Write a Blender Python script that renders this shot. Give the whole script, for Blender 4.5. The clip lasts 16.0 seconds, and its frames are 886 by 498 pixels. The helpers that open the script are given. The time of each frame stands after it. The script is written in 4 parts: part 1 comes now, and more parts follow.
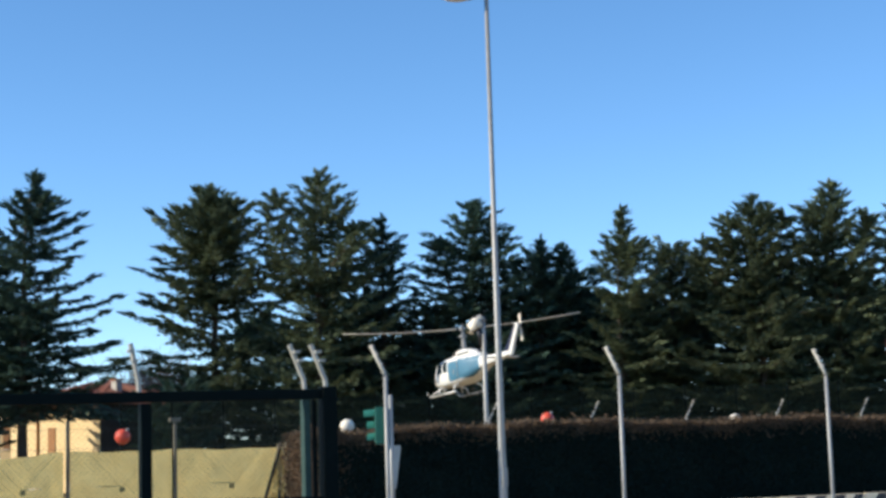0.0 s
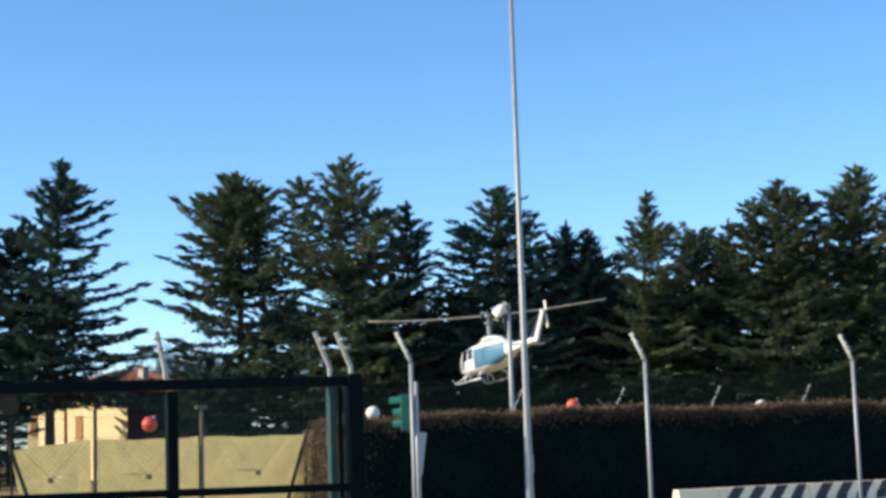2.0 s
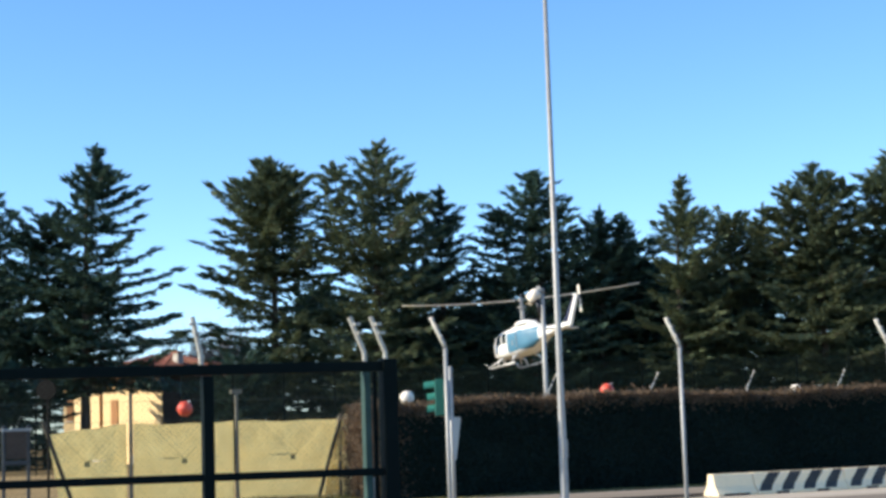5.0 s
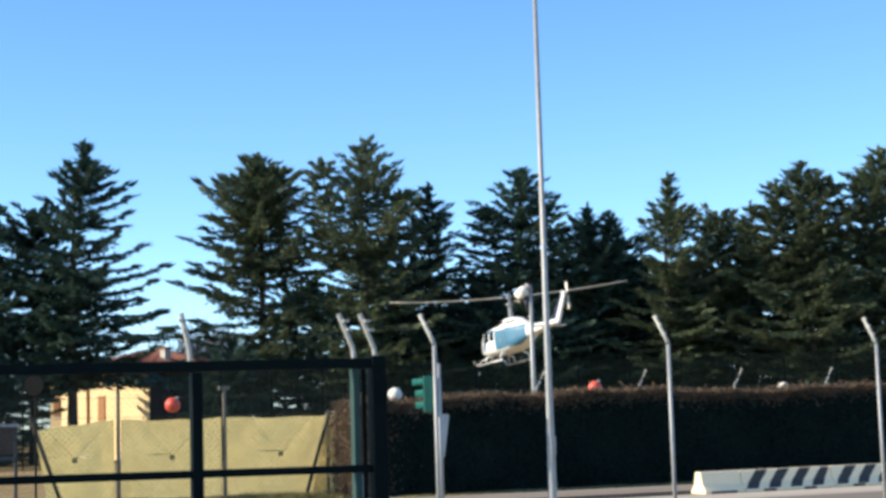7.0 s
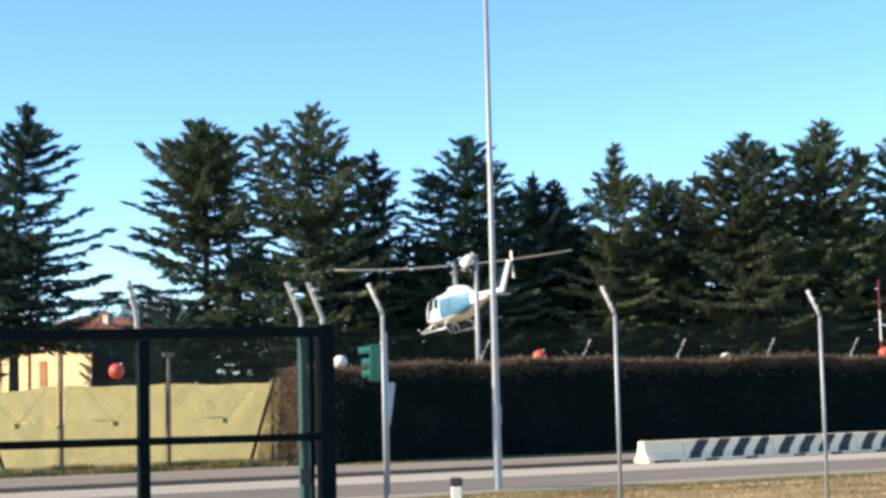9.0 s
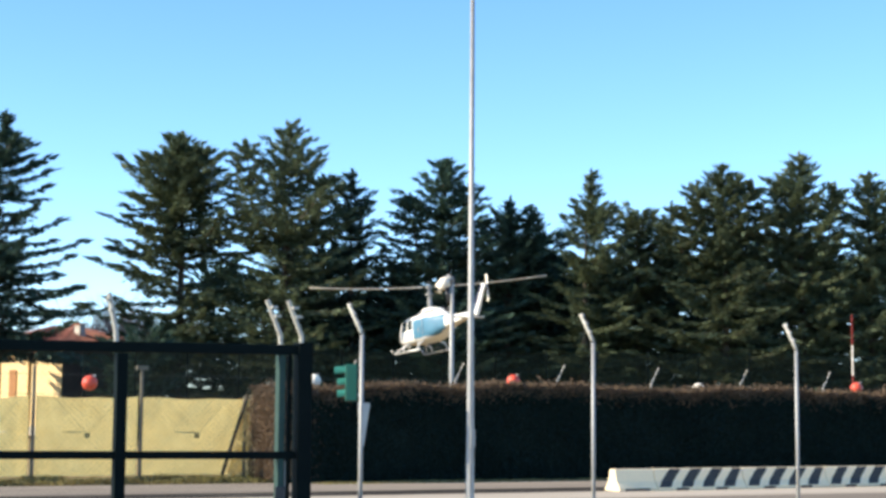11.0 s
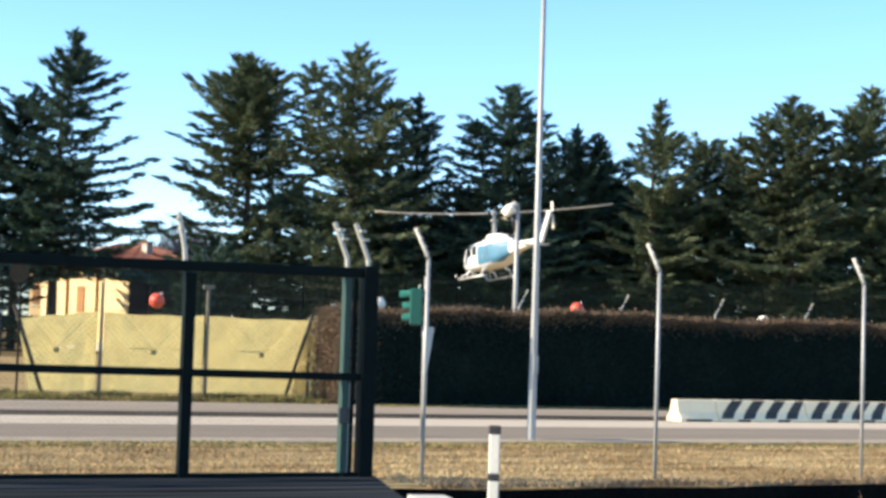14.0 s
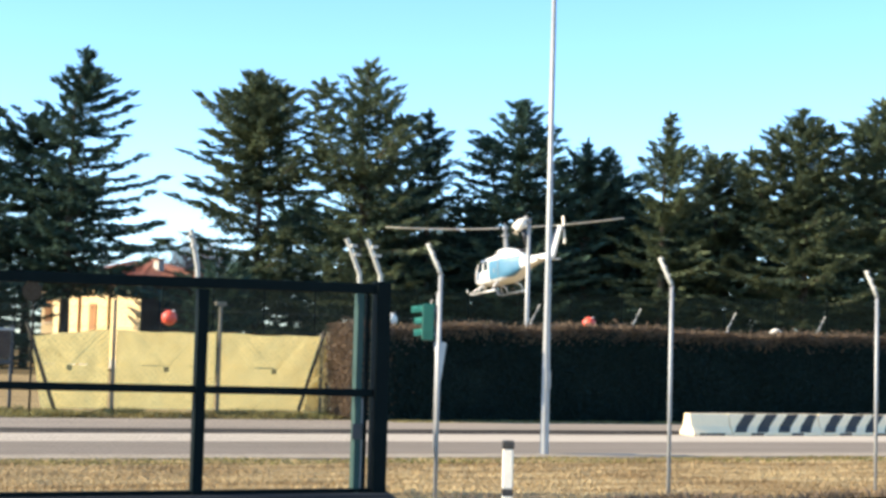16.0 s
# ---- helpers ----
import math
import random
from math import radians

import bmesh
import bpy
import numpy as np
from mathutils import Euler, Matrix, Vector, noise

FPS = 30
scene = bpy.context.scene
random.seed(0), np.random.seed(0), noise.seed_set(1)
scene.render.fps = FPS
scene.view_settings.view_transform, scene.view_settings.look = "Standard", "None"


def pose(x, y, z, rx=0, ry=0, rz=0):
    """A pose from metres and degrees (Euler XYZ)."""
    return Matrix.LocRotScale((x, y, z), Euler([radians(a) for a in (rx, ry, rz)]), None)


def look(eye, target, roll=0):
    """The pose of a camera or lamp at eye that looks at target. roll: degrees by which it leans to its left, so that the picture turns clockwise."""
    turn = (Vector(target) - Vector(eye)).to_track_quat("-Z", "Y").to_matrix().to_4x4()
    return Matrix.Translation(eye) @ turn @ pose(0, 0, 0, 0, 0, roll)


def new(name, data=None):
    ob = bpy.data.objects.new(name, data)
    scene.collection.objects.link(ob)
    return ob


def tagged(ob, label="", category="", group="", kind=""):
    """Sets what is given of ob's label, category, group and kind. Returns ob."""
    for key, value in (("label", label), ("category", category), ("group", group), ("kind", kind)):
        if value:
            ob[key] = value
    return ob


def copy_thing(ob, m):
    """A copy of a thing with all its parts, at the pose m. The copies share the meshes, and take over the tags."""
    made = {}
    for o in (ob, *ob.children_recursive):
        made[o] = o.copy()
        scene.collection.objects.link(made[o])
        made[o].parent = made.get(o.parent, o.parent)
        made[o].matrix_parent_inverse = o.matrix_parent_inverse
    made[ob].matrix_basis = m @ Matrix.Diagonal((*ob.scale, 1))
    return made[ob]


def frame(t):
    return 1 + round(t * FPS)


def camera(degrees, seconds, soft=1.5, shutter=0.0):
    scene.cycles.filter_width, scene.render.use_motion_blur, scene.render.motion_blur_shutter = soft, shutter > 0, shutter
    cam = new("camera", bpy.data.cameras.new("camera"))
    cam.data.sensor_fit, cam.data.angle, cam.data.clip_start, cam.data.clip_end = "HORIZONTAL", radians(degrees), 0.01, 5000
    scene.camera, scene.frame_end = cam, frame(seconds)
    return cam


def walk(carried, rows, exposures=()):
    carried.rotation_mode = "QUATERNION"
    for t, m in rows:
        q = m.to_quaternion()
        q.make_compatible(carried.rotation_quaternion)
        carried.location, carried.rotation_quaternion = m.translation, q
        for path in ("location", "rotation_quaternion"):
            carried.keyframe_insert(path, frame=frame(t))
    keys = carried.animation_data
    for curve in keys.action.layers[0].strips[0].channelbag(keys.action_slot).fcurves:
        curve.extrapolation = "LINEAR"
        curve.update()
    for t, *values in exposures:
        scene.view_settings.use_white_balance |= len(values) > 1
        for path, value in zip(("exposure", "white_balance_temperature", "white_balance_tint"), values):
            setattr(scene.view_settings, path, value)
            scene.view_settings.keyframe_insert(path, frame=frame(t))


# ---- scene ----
# The world runs along the road: x along it, y across it, z up; the first view looks TURN degrees off the y axis.
cam = camera(30.0, 16.0, soft=3.2)
TURN = -26.565
CT, ST = math.cos(radians(-TURN)), math.sin(radians(-TURN))


def V(x, y):
    """A place given across and along the first view, in the road's axes."""
    return (x * CT + y * ST, -x * ST + y * CT)


# seconds, across, along, height, yaw, pitch, roll
ROWS = [
    (0.0, 0.090, 0.046, 1.535, -0.660, 7.321, 1.757),
    (0.5, 0.090, 0.031, 1.532, -0.505, 7.278, 1.834),
    (1.0, 0.092, 0.031, 1.533, -0.295, 7.214, 1.873),
    (1.5, 0.089, 0.037, 1.534, -0.040, 7.068, 1.915),
    (2.0, 0.091, 0.046, 1.533, 0.227, 6.901, 1.892),
    (2.5, 0.087, 0.035, 1.539, 0.506, 6.758, 1.881),
    (3.0, 0.083, 0.037, 1.533, 0.773, 6.607, 1.894),
    (3.5, 0.082, 0.035, 1.533, 1.148, 6.544, 1.868),
    (4.0, 0.084, 0.027, 1.536, 1.445, 6.532, 1.853),
    (6.5, 0.070, 0.035, 1.543, 1.181, 6.200, 1.853),
    (7.0, 0.063, 0.026, 1.545, 0.981, 6.272, 1.708),
    (7.5, 0.060, 0.019, 1.553, 0.996, 6.319, 1.618),
    (8.0, 0.045, 0.019, 1.551, 0.988, 6.210, 1.475),
    (8.5, 0.034, 0.018, 1.556, 0.533, 5.738, 1.440),
    (9.0, 0.013, 0.011, 1.566, -0.923, 5.102, 1.340),
    (9.5, -0.001, -0.010, 1.563, -1.695, 5.155, 1.200),
    (9.7, -0.010, -0.015, 1.571, -1.864, 5.346, 0.999),
    (11.8, -0.096, -0.041, 1.580, -1.382, 5.980, -0.975),
    (12.0, -0.096, -0.048, 1.571, -1.000, 5.243, -0.985),
    (12.5, -0.098, -0.025, 1.577, 0.000, 3.079, -0.950),
    (13.0, -0.100, -0.033, 1.581, 0.613, 2.537, -1.241),
    (13.5, -0.106, -0.040, 1.577, 0.437, 2.779, -1.735),
    (14.0, -0.101, -0.041, 1.579, 0.383, 3.217, -1.849),
    (14.5, -0.108, -0.044, 1.579, 0.428, 3.307, -1.975),
    (15.0, -0.117, -0.050, 1.578, 0.526, 3.466, -2.046),
    (15.5, -0.112, -0.048, 1.579, 0.711, 3.553, -1.781),
    (16.0, -0.109, -0.055, 1.578, 0.786, 3.736, -1.494),
]
EXPOSURES = [(0.0, 0.28, 6200, 10), (2.0, 0.43, 6250, 10), (4.0, 0.64, 6300, 10), (7.5, 0.64, 6300, 10), (8.5, 0.72, 6350, 10), (9.5, 0.96, 6450, 10), (12.0, 0.88, 6500, 10), (13.0, 0.97, 6700, 10), (14.5, 1.12, 6700, 10), (16.0, 1.22, 6650, 10)]
walk(cam, [(t, pose(*V(x, y), z, 90 + pitch, 0, yaw + TURN) @ pose(0, 0, 0, 0, 0, -roll)) for t, x, y, z, yaw, pitch, roll in ROWS], EXPOSURES)

# ---- light ----
SUN_EL = 28.0
sx, sy = V(-1.0, -0.22)
sun_dir = Vector((sx * math.cos(radians(SUN_EL)), sy * math.cos(radians(SUN_EL)), math.sin(radians(SUN_EL)) * math.hypot(sx, sy))).normalized()
world = bpy.data.worlds.new("sky")
scene.world = world
world.use_nodes = True
wn = world.node_tree
sky = wn.nodes.new("ShaderNodeTexSky")
sky.sky_type = "NISHITA"
sky.sun_disc = False
sky.sun_elevation = radians(SUN_EL)
sky.sun_rotation = math.atan2(sx, sy)
sky.altitude = 3500.0
sky.air_density, sky.dust_density, sky.ozone_density = 1.0, 0.0, 2.0
rich = wn.nodes.new("ShaderNodeHueSaturation")
rich.inputs["Saturation"].default_value = 1.15
rich.inputs["Hue"].default_value = 0.496
wn.links.new(sky.outputs[0], rich.inputs["Color"])
wn.links.new(rich.outputs[0], wn.nodes["Background"].inputs[0])
wn.nodes["Background"].inputs[1].default_value = 0.175
sun = new("sun", bpy.data.lights.new("sun", "SUN"))
sun.data.energy, sun.data.angle, sun.data.color = 4.8, radians(0.53), (1.0, 0.87, 0.66)
sun.matrix_world = look((0, 0, 0), tuple(-sun_dir))


# ---- materials ----
def mat(name, col, col2=None, rough=0.7, metal=0.0, scale=3.0, fine=40.0, bump=0.15, depth=0.01, island=0.0, rand=0.0, leaf=0.0, streak=None, spec=None, span=(0.7, 1.3)):
    """A surface of two colours mixed by coarse and fine noise, with relief; island and rand vary its pieces."""
    m = bpy.data.materials.new(name)
    m.use_nodes = True
    nt = m.node_tree
    n, l = nt.nodes, nt.links
    b = n["Principled BSDF"]
    col2 = col2 or tuple(c * 0.72 for c in col)
    tc = n.new("ShaderNodeTexCoord")
    src = tc.outputs["Object"]
    if streak:
        mp = n.new("ShaderNodeMapping")
        mp.inputs["Scale"].default_value = streak
        l.new(src, mp.inputs[0])
        src = mp.outputs[0]
    n1, n2 = n.new("ShaderNodeTexNoise"), n.new("ShaderNodeTexNoise")
    for q, s, d in ((n1, scale, 4.0), (n2, fine, 3.0)):
        q.inputs["Scale"].default_value, q.inputs["Detail"].default_value = s, d
        l.new(src, q.inputs["Vector"])
    add = n.new("ShaderNodeMath")
    add.operation = "ADD"
    l.new(n1.outputs[0], add.inputs[0])
    l.new(n2.outputs[0], add.inputs[1])
    ramp = n.new("ShaderNodeMapRange")
    ramp.inputs[1].default_value, ramp.inputs[2].default_value = span
    l.new(add.outputs[0], ramp.inputs[0])
    mix = n.new("ShaderNodeMix")
    mix.data_type = "RGBA"
    mix.inputs[6].default_value, mix.inputs[7].default_value = (*col, 1), (*col2, 1)
    l.new(ramp.outputs[0], mix.inputs[0])
    out = mix.outputs[2]
    for amount, node, sock in ((island, "ShaderNodeNewGeometry", "Random Per Island"), (rand, "ShaderNodeObjectInfo", "Random")):
        if amount:
            g = n.new(node)
            mr = n.new("ShaderNodeMapRange")
            mr.inputs[3].default_value, mr.inputs[4].default_value = 1 - amount, 1 + amount
            l.new(g.outputs[sock], mr.inputs[0])
            vm = n.new("ShaderNodeVectorMath")
            vm.operation = "SCALE"
            l.new(out, vm.inputs[0])
            l.new(mr.outputs[0], vm.inputs["Scale"])
            out = vm.outputs[0]
    l.new(out, b.inputs["Base Color"])
    b.inputs["Roughness"].default_value, b.inputs["Metallic"].default_value = rough, metal
    if spec is not None:
        b.inputs["Specular IOR Level"].default_value = spec
    if bump:
        bp = n.new("ShaderNodeBump")
        bp.inputs["Strength"].default_value, bp.inputs["Distance"].default_value = bump, depth
        l.new(n2.outputs[0], bp.inputs["Height"])
        l.new(bp.outputs[0], b.inputs["Normal"])
    if leaf:
        tr = n.new("ShaderNodeBsdfTranslucent")
        l.new(out, tr.inputs[0])
        ms = n.new("ShaderNodeMixShader")
        ms.inputs[0].default_value = leaf
        l.new(b.outputs[0], ms.inputs[1])
        l.new(tr.outputs[0], ms.inputs[2])
        l.new(ms.outputs[0], n["Material Output"].inputs[0])
        b.inputs["Specular IOR Level"].default_value = 0.08
    return m


M_GRASS = mat("dry_grass_ground", (0.40, 0.30, 0.155), (0.21, 0.145, 0.073), 0.95, scale=0.7, fine=3.0, bump=0.6, depth=0.05, streak=(0.22, 1.5, 1), spec=0.0, span=(0.8, 1.2))
M_STRAW = mat("straw", (0.54, 0.415, 0.23), (0.28, 0.192, 0.10), 0.9, scale=0.6, fine=1.7, bump=0, island=0.07, leaf=0.25, streak=(0.3, 1.5, 1), span=(0.85, 1.13))
M_GREENBLADE = mat("green_blade", (0.16, 0.17, 0.05), (0.25, 0.21, 0.08), 0.9, scale=0.5, fine=6.0, bump=0, island=0.4, leaf=0.25)
M_VERGE = mat("verge_blade", (0.30, 0.27, 0.10), (0.19, 0.15, 0.065), 0.9, scale=0.5, fine=3.0, bump=0, island=0.2, leaf=0.25)
M_EARTH = mat("shaded_earth", (0.014, 0.012, 0.010), (0.007, 0.006, 0.006), 0.95, scale=1.5, fine=14.0, bump=0.7, depth=0.04, spec=0.0)
M_ASPHALT = mat("grey_asphalt", (0.255, 0.218, 0.178), (0.18, 0.152, 0.124), 0.9, scale=1.2, fine=30.0, bump=0.3, streak=(0.06, 1, 1), spec=0.0)
M_PALE = mat("pale_worn_asphalt", (0.52, 0.45, 0.36), (0.39, 0.335, 0.268), 0.9, scale=1.2, fine=30.0, bump=0.3, streak=(0.06, 1, 1), spec=0.0)
M_APRON = mat("old_asphalt", (0.34, 0.29, 0.235), (0.22, 0.186, 0.15), 0.92, scale=1.0, fine=20.0, bump=0.3, streak=(0.08, 1, 1), spec=0.0)
M_SEAM = mat("dark_seam", (0.17, 0.147, 0.124), (0.040, 0.037, 0.034), 0.9, scale=0.8, fine=8.0, streak=(0.12, 2.2, 1), spec=0.0, span=(0.7, 1.02))
M_LINE = mat("pale_edge_strip", (0.38, 0.33, 0.26), (0.27, 0.225, 0.17), 0.8, scale=2.0, fine=25.0, spec=0.0)
# the dark streaks paint the gate rails' shadows into the asphalt colour
M_DRIVE = mat("drive_asphalt_shadow_streaks", (0.046, 0.055, 0.062), (0.008, 0.009, 0.011), 0.9, scale=1.8, fine=3.0, bump=0.3, streak=(0.08, 1.6, 1), spec=0.0)
M_CONC = mat("concrete", (0.55, 0.53, 0.48), (0.40, 0.38, 0.34), 0.85, scale=2.0, fine=30.0, bump=0.3)
M_WHITE = mat("white_paint", (0.90, 0.82, 0.68), (0.76, 0.69, 0.57), 0.6, scale=2.5, fine=25.0)
M_BLACK = mat("black_paint", (0.022, 0.022, 0.022), (0.045, 0.043, 0.04), 0.7, scale=3.0, fine=25.0)
M_GALV = mat("galvanised_steel", (0.40, 0.39, 0.37), (0.30, 0.30, 0.29), 0.55, 0.35, scale=5.0, fine=60.0, bump=0.1)
M_POSTCAP = mat("cream_painted_steel", (0.52, 0.50, 0.43), (0.40, 0.38, 0.33), 0.65, 0.1, scale=5.0, fine=60.0, bump=0.1)
# one green enamel in two tones: shade painted into M_GATE, sunlight into M_GATELIT
M_GATE = mat("green_enamel_shaded", (0.005, 0.010, 0.010), (0.003, 0.007, 0.007), 0.6, scale=4.0, fine=40.0, bump=0.08, spec=0.06)
M_GATELIT = mat("green_enamel_lit", (0.045, 0.085, 0.072), (0.03, 0.06, 0.05), 0.55, scale=4.0, fine=40.0, bump=0.08, spec=0.15)
M_WIRE = mat("wire", (0.085, 0.095, 0.08), None, 0.6, bump=0)
M_TARP = mat("yellow_tarpaulin", (1.0, 0.78, 0.32), (0.88, 0.665, 0.26), 0.6, scale=1.3, fine=7.0, bump=0.15, leaf=0.6)
M_BRACE = mat("dark_weathered_wood", (0.085, 0.07, 0.045), (0.05, 0.042, 0.03), 0.9, scale=3.0, fine=25.0)
M_OFFCUT = mat("pale_faded_cloth", (0.92, 0.80, 0.46), (0.66, 0.57, 0.32), 0.8, scale=2.5, fine=14.0, leaf=0.6)
# round sign: its shade is put into this dark colour
M_DULL = mat("sign_shade_dark", (0.026, 0.023, 0.018), (0.016, 0.014, 0.012), 0.9, scale=4.0, fine=20.0, spec=0.1)
M_TARPSEAM = mat("olive_cloth", (0.30, 0.25, 0.10), (0.22, 0.18, 0.075), 0.9, scale=2.0, fine=20.0)
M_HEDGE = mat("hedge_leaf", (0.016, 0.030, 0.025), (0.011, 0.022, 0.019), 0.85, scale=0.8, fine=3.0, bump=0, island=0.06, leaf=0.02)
M_BROWN = mat("brown_hedge_tip", (0.185, 0.125, 0.080), (0.110, 0.080, 0.054), 0.8, scale=1.0, fine=4.0, bump=0, island=0.22, leaf=0.25)
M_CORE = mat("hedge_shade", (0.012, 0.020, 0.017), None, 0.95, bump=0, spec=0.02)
M_NEEDLE = mat("cedar_needles", (0.086, 0.138, 0.096), (0.046, 0.088, 0.077), 0.65, scale=0.25, fine=2.2, bump=0, island=0.45, rand=0.18, leaf=0.25)
M_NEEDLE2 = mat("cedar_needles_olive", (0.188, 0.222, 0.118), (0.088, 0.128, 0.088), 0.65, scale=0.25, fine=2.2, bump=0, island=0.45, rand=0.15, leaf=0.25)
M_BARK = mat("cedar_bark", (0.10, 0.08, 0.06), (0.05, 0.04, 0.03), 0.95, scale=2.0, fine=14.0, bump=0.6, depth=0.03, streak=(3, 3, 0.5))
M_RED = mat("orange_red_plastic", (0.75, 0.10, 0.05), (0.62, 0.07, 0.035), 0.45, scale=3.0, fine=30.0, bump=0.05)
M_SIGGREEN = mat("signal_green", (0.008, 0.105, 0.07), (0.006, 0.08, 0.055), 0.4, scale=6.0, fine=40.0, bump=0.05)
M_HOOD = mat("signal_hood_green", (0.10, 0.44, 0.33), (0.07, 0.33, 0.25), 0.45, scale=6.0, fine=40.0, bump=0.05)
M_HELIWHITE = mat("heli_white", (0.84, 0.83, 0.78), (0.74, 0.72, 0.67), 0.3, scale=1.5, fine=12.0, bump=0.03)
M_HELIBLUE = mat("heli_blue", (0.075, 0.215, 0.32), (0.055, 0.17, 0.265), 0.5, scale=1.5, fine=12.0, bump=0.03)
M_FIN = mat("dark_blue_paint", (0.012, 0.018, 0.06), (0.009, 0.014, 0.045), 0.5, scale=2.0, fine=12.0, bump=0.03)
M_HELIGREY = mat("heli_grey", (0.30, 0.30, 0.29), (0.2, 0.2, 0.2), 0.5, scale=3.0, fine=20.0)
M_HELIDARK = mat("heli_dark", (0.03, 0.03, 0.035), None, 0.4, scale=3.0, fine=20.0)
M_BLADE = mat("blade_grey", (0.78, 0.77, 0.72), (0.66, 0.65, 0.61), 0.5, scale=1.0, fine=12.0)
M_GLASSDARK = mat("tinted_glazing", (0.03, 0.045, 0.055), None, 0.12, bump=0, spec=0.25)
M_WALL = mat("yellow_render", (0.88, 0.68, 0.38), (0.80, 0.60, 0.32), 0.9, scale=0.4, fine=8.0, bump=0.2)
M_SHUTTER = mat("brown_shutter", (0.42, 0.20, 0.07), (0.32, 0.15, 0.05), 0.7, scale=2.0, fine=20.0)
M_TILE = mat("red_roof_tile", (0.38, 0.15, 0.09), (0.27, 0.11, 0.07), 0.85, scale=1.0, fine=8.0, bump=0.3, rand=0.2)
M_NET = mat("dark_green_netting", (0.008, 0.013, 0.011), (0.004, 0.008, 0.007), 0.95, scale=0.6, fine=12.0, bump=0.3, spec=0.05)
M_POSTGREY = mat("weathered_concrete", (0.19, 0.17, 0.12), (0.13, 0.115, 0.085), 0.9, scale=3.0, fine=30.0, bump=0.2)
M_SOCKRED = mat("faded_red_cloth", (0.32, 0.07, 0.06), (0.24, 0.05, 0.045), 0.9, scale=3.0, fine=20.0, leaf=0.3)
M_DARKBROWN = mat("brown_shade_and_board", (0.085, 0.055, 0.038), (0.055, 0.036, 0.026), 0.9, scale=1.0, fine=10.0)
M_WEED = mat("dead_weed", (0.27, 0.20, 0.14), (0.17, 0.125, 0.09), 0.9, scale=0.9, fine=3.0, bump=0, island=0.25, leaf=0.2)
M_BARRIER = mat("yellowed_white_paint", (0.98, 0.78, 0.50), (0.90, 0.71, 0.455), 0.7, scale=2.5, fine=20.0)
M_TWIG = mat("bare_twig", (0.26, 0.21, 0.18), (0.19, 0.15, 0.13), 0.9, bump=0)

# the netting lets part of what is behind it through
nt = M_NET.node_tree
clear = nt.nodes.new("ShaderNodeBsdfTransparent")
blend = nt.nodes.new("ShaderNodeMixShader")
blend.inputs[0].default_value = 0.45
nt.links.new(nt.nodes["Principled BSDF"].outputs[0], blend.inputs[1])
nt.links.new(clear.outputs[0], blend.inputs[2])
nt.links.new(blend.outputs[0], nt.nodes["Material Output"].inputs[0])


# ---- building helpers ----
def link_mesh(name, bm, material, smooth=False):
    me = bpy.data.meshes.new(name)
    bm.to_mesh(me)
    bm.free()
    me.materials.append(material)
    if smooth:
        for p in me.polygons:
            p.use_smooth = True
    return new(name, me)


def part(name, bm, material, parent, label="", smooth=False):
    ob = link_mesh(name, bm, material, smooth)
    ob.parent = parent
    if label:
        tagged(ob, label)
    return ob


def raw_part(name, verts, faces, material, parent=None, label=""):
    me = bpy.data.meshes.new(name)
    me.from_pydata(verts, [], faces)
    me.update()
    me.materials.append(material)
    ob = new(name, me)
    ob.parent = parent
    if label:
        tagged(ob, label)
    return ob


def thing(name, m, label, category, group="", kind=""):
    ob = new(name)
    ob.empty_display_size = 0.2
    ob.matrix_world = m
    return tagged(ob, label, category, group, kind)


def box(x0, y0, z0, x1, y1, z1, bevel=0.0, bm=None):
    bm = bm or bmesh.new()
    g = bmesh.ops.create_cube(bm, size=1.0, matrix=Matrix.LocRotScale(((x0 + x1) / 2, (y0 + y1) / 2, (z0 + z1) / 2), None, (x1 - x0, y1 - y0, z1 - z0)))
    if bevel:
        es = {e for v in g["verts"] for e in v.link_edges}
        bmesh.ops.bevel(bm, geom=list(es), offset=bevel, segments=2, affect="EDGES", profile=0.5)
    return bm


def tube(points, radii, sides=10, bm=None, caps=True):
    """A round bar along points, with a radius at each."""
    bm = bm or bmesh.new()
    pts = [Vector(p) for p in points]
    rings = []
    for i, p in enumerate(pts):
        d = (pts[min(i + 1, len(pts) - 1)] - pts[max(i - 1, 0)]).normalized()
        a = d.cross(Vector((0, 0, 1)) if abs(d.z) < 0.9 else Vector((1, 0, 0))).normalized()
        b = d.cross(a)
        r = radii[i] if isinstance(radii, (list, tuple)) else radii
        rings.append([bm.verts.new(p + (a * math.cos(2 * math.pi * k / sides) + b * math.sin(2 * math.pi * k / sides)) * r) for k in range(sides)])
    for r0, r1 in zip(rings, rings[1:]):
        for k in range(sides):
            bm.faces.new((r0[k], r0[(k + 1) % sides], r1[(k + 1) % sides], r1[k]))
    if caps:
        bm.faces.new(rings[0][::-1])
        bm.faces.new(rings[-1])
    bmesh.ops.recalc_face_normals(bm, faces=bm.faces[:])
    return bm


def ball(r, centre=(0, 0, 0), u=20, v=12, scale=(1, 1, 1), bm=None):
    bm = bm or bmesh.new()
    bmesh.ops.create_uvsphere(bm, u_segments=u, v_segments=v, radius=r, matrix=Matrix.Translation(centre) @ Matrix.Diagonal((*scale, 1)))
    return bm


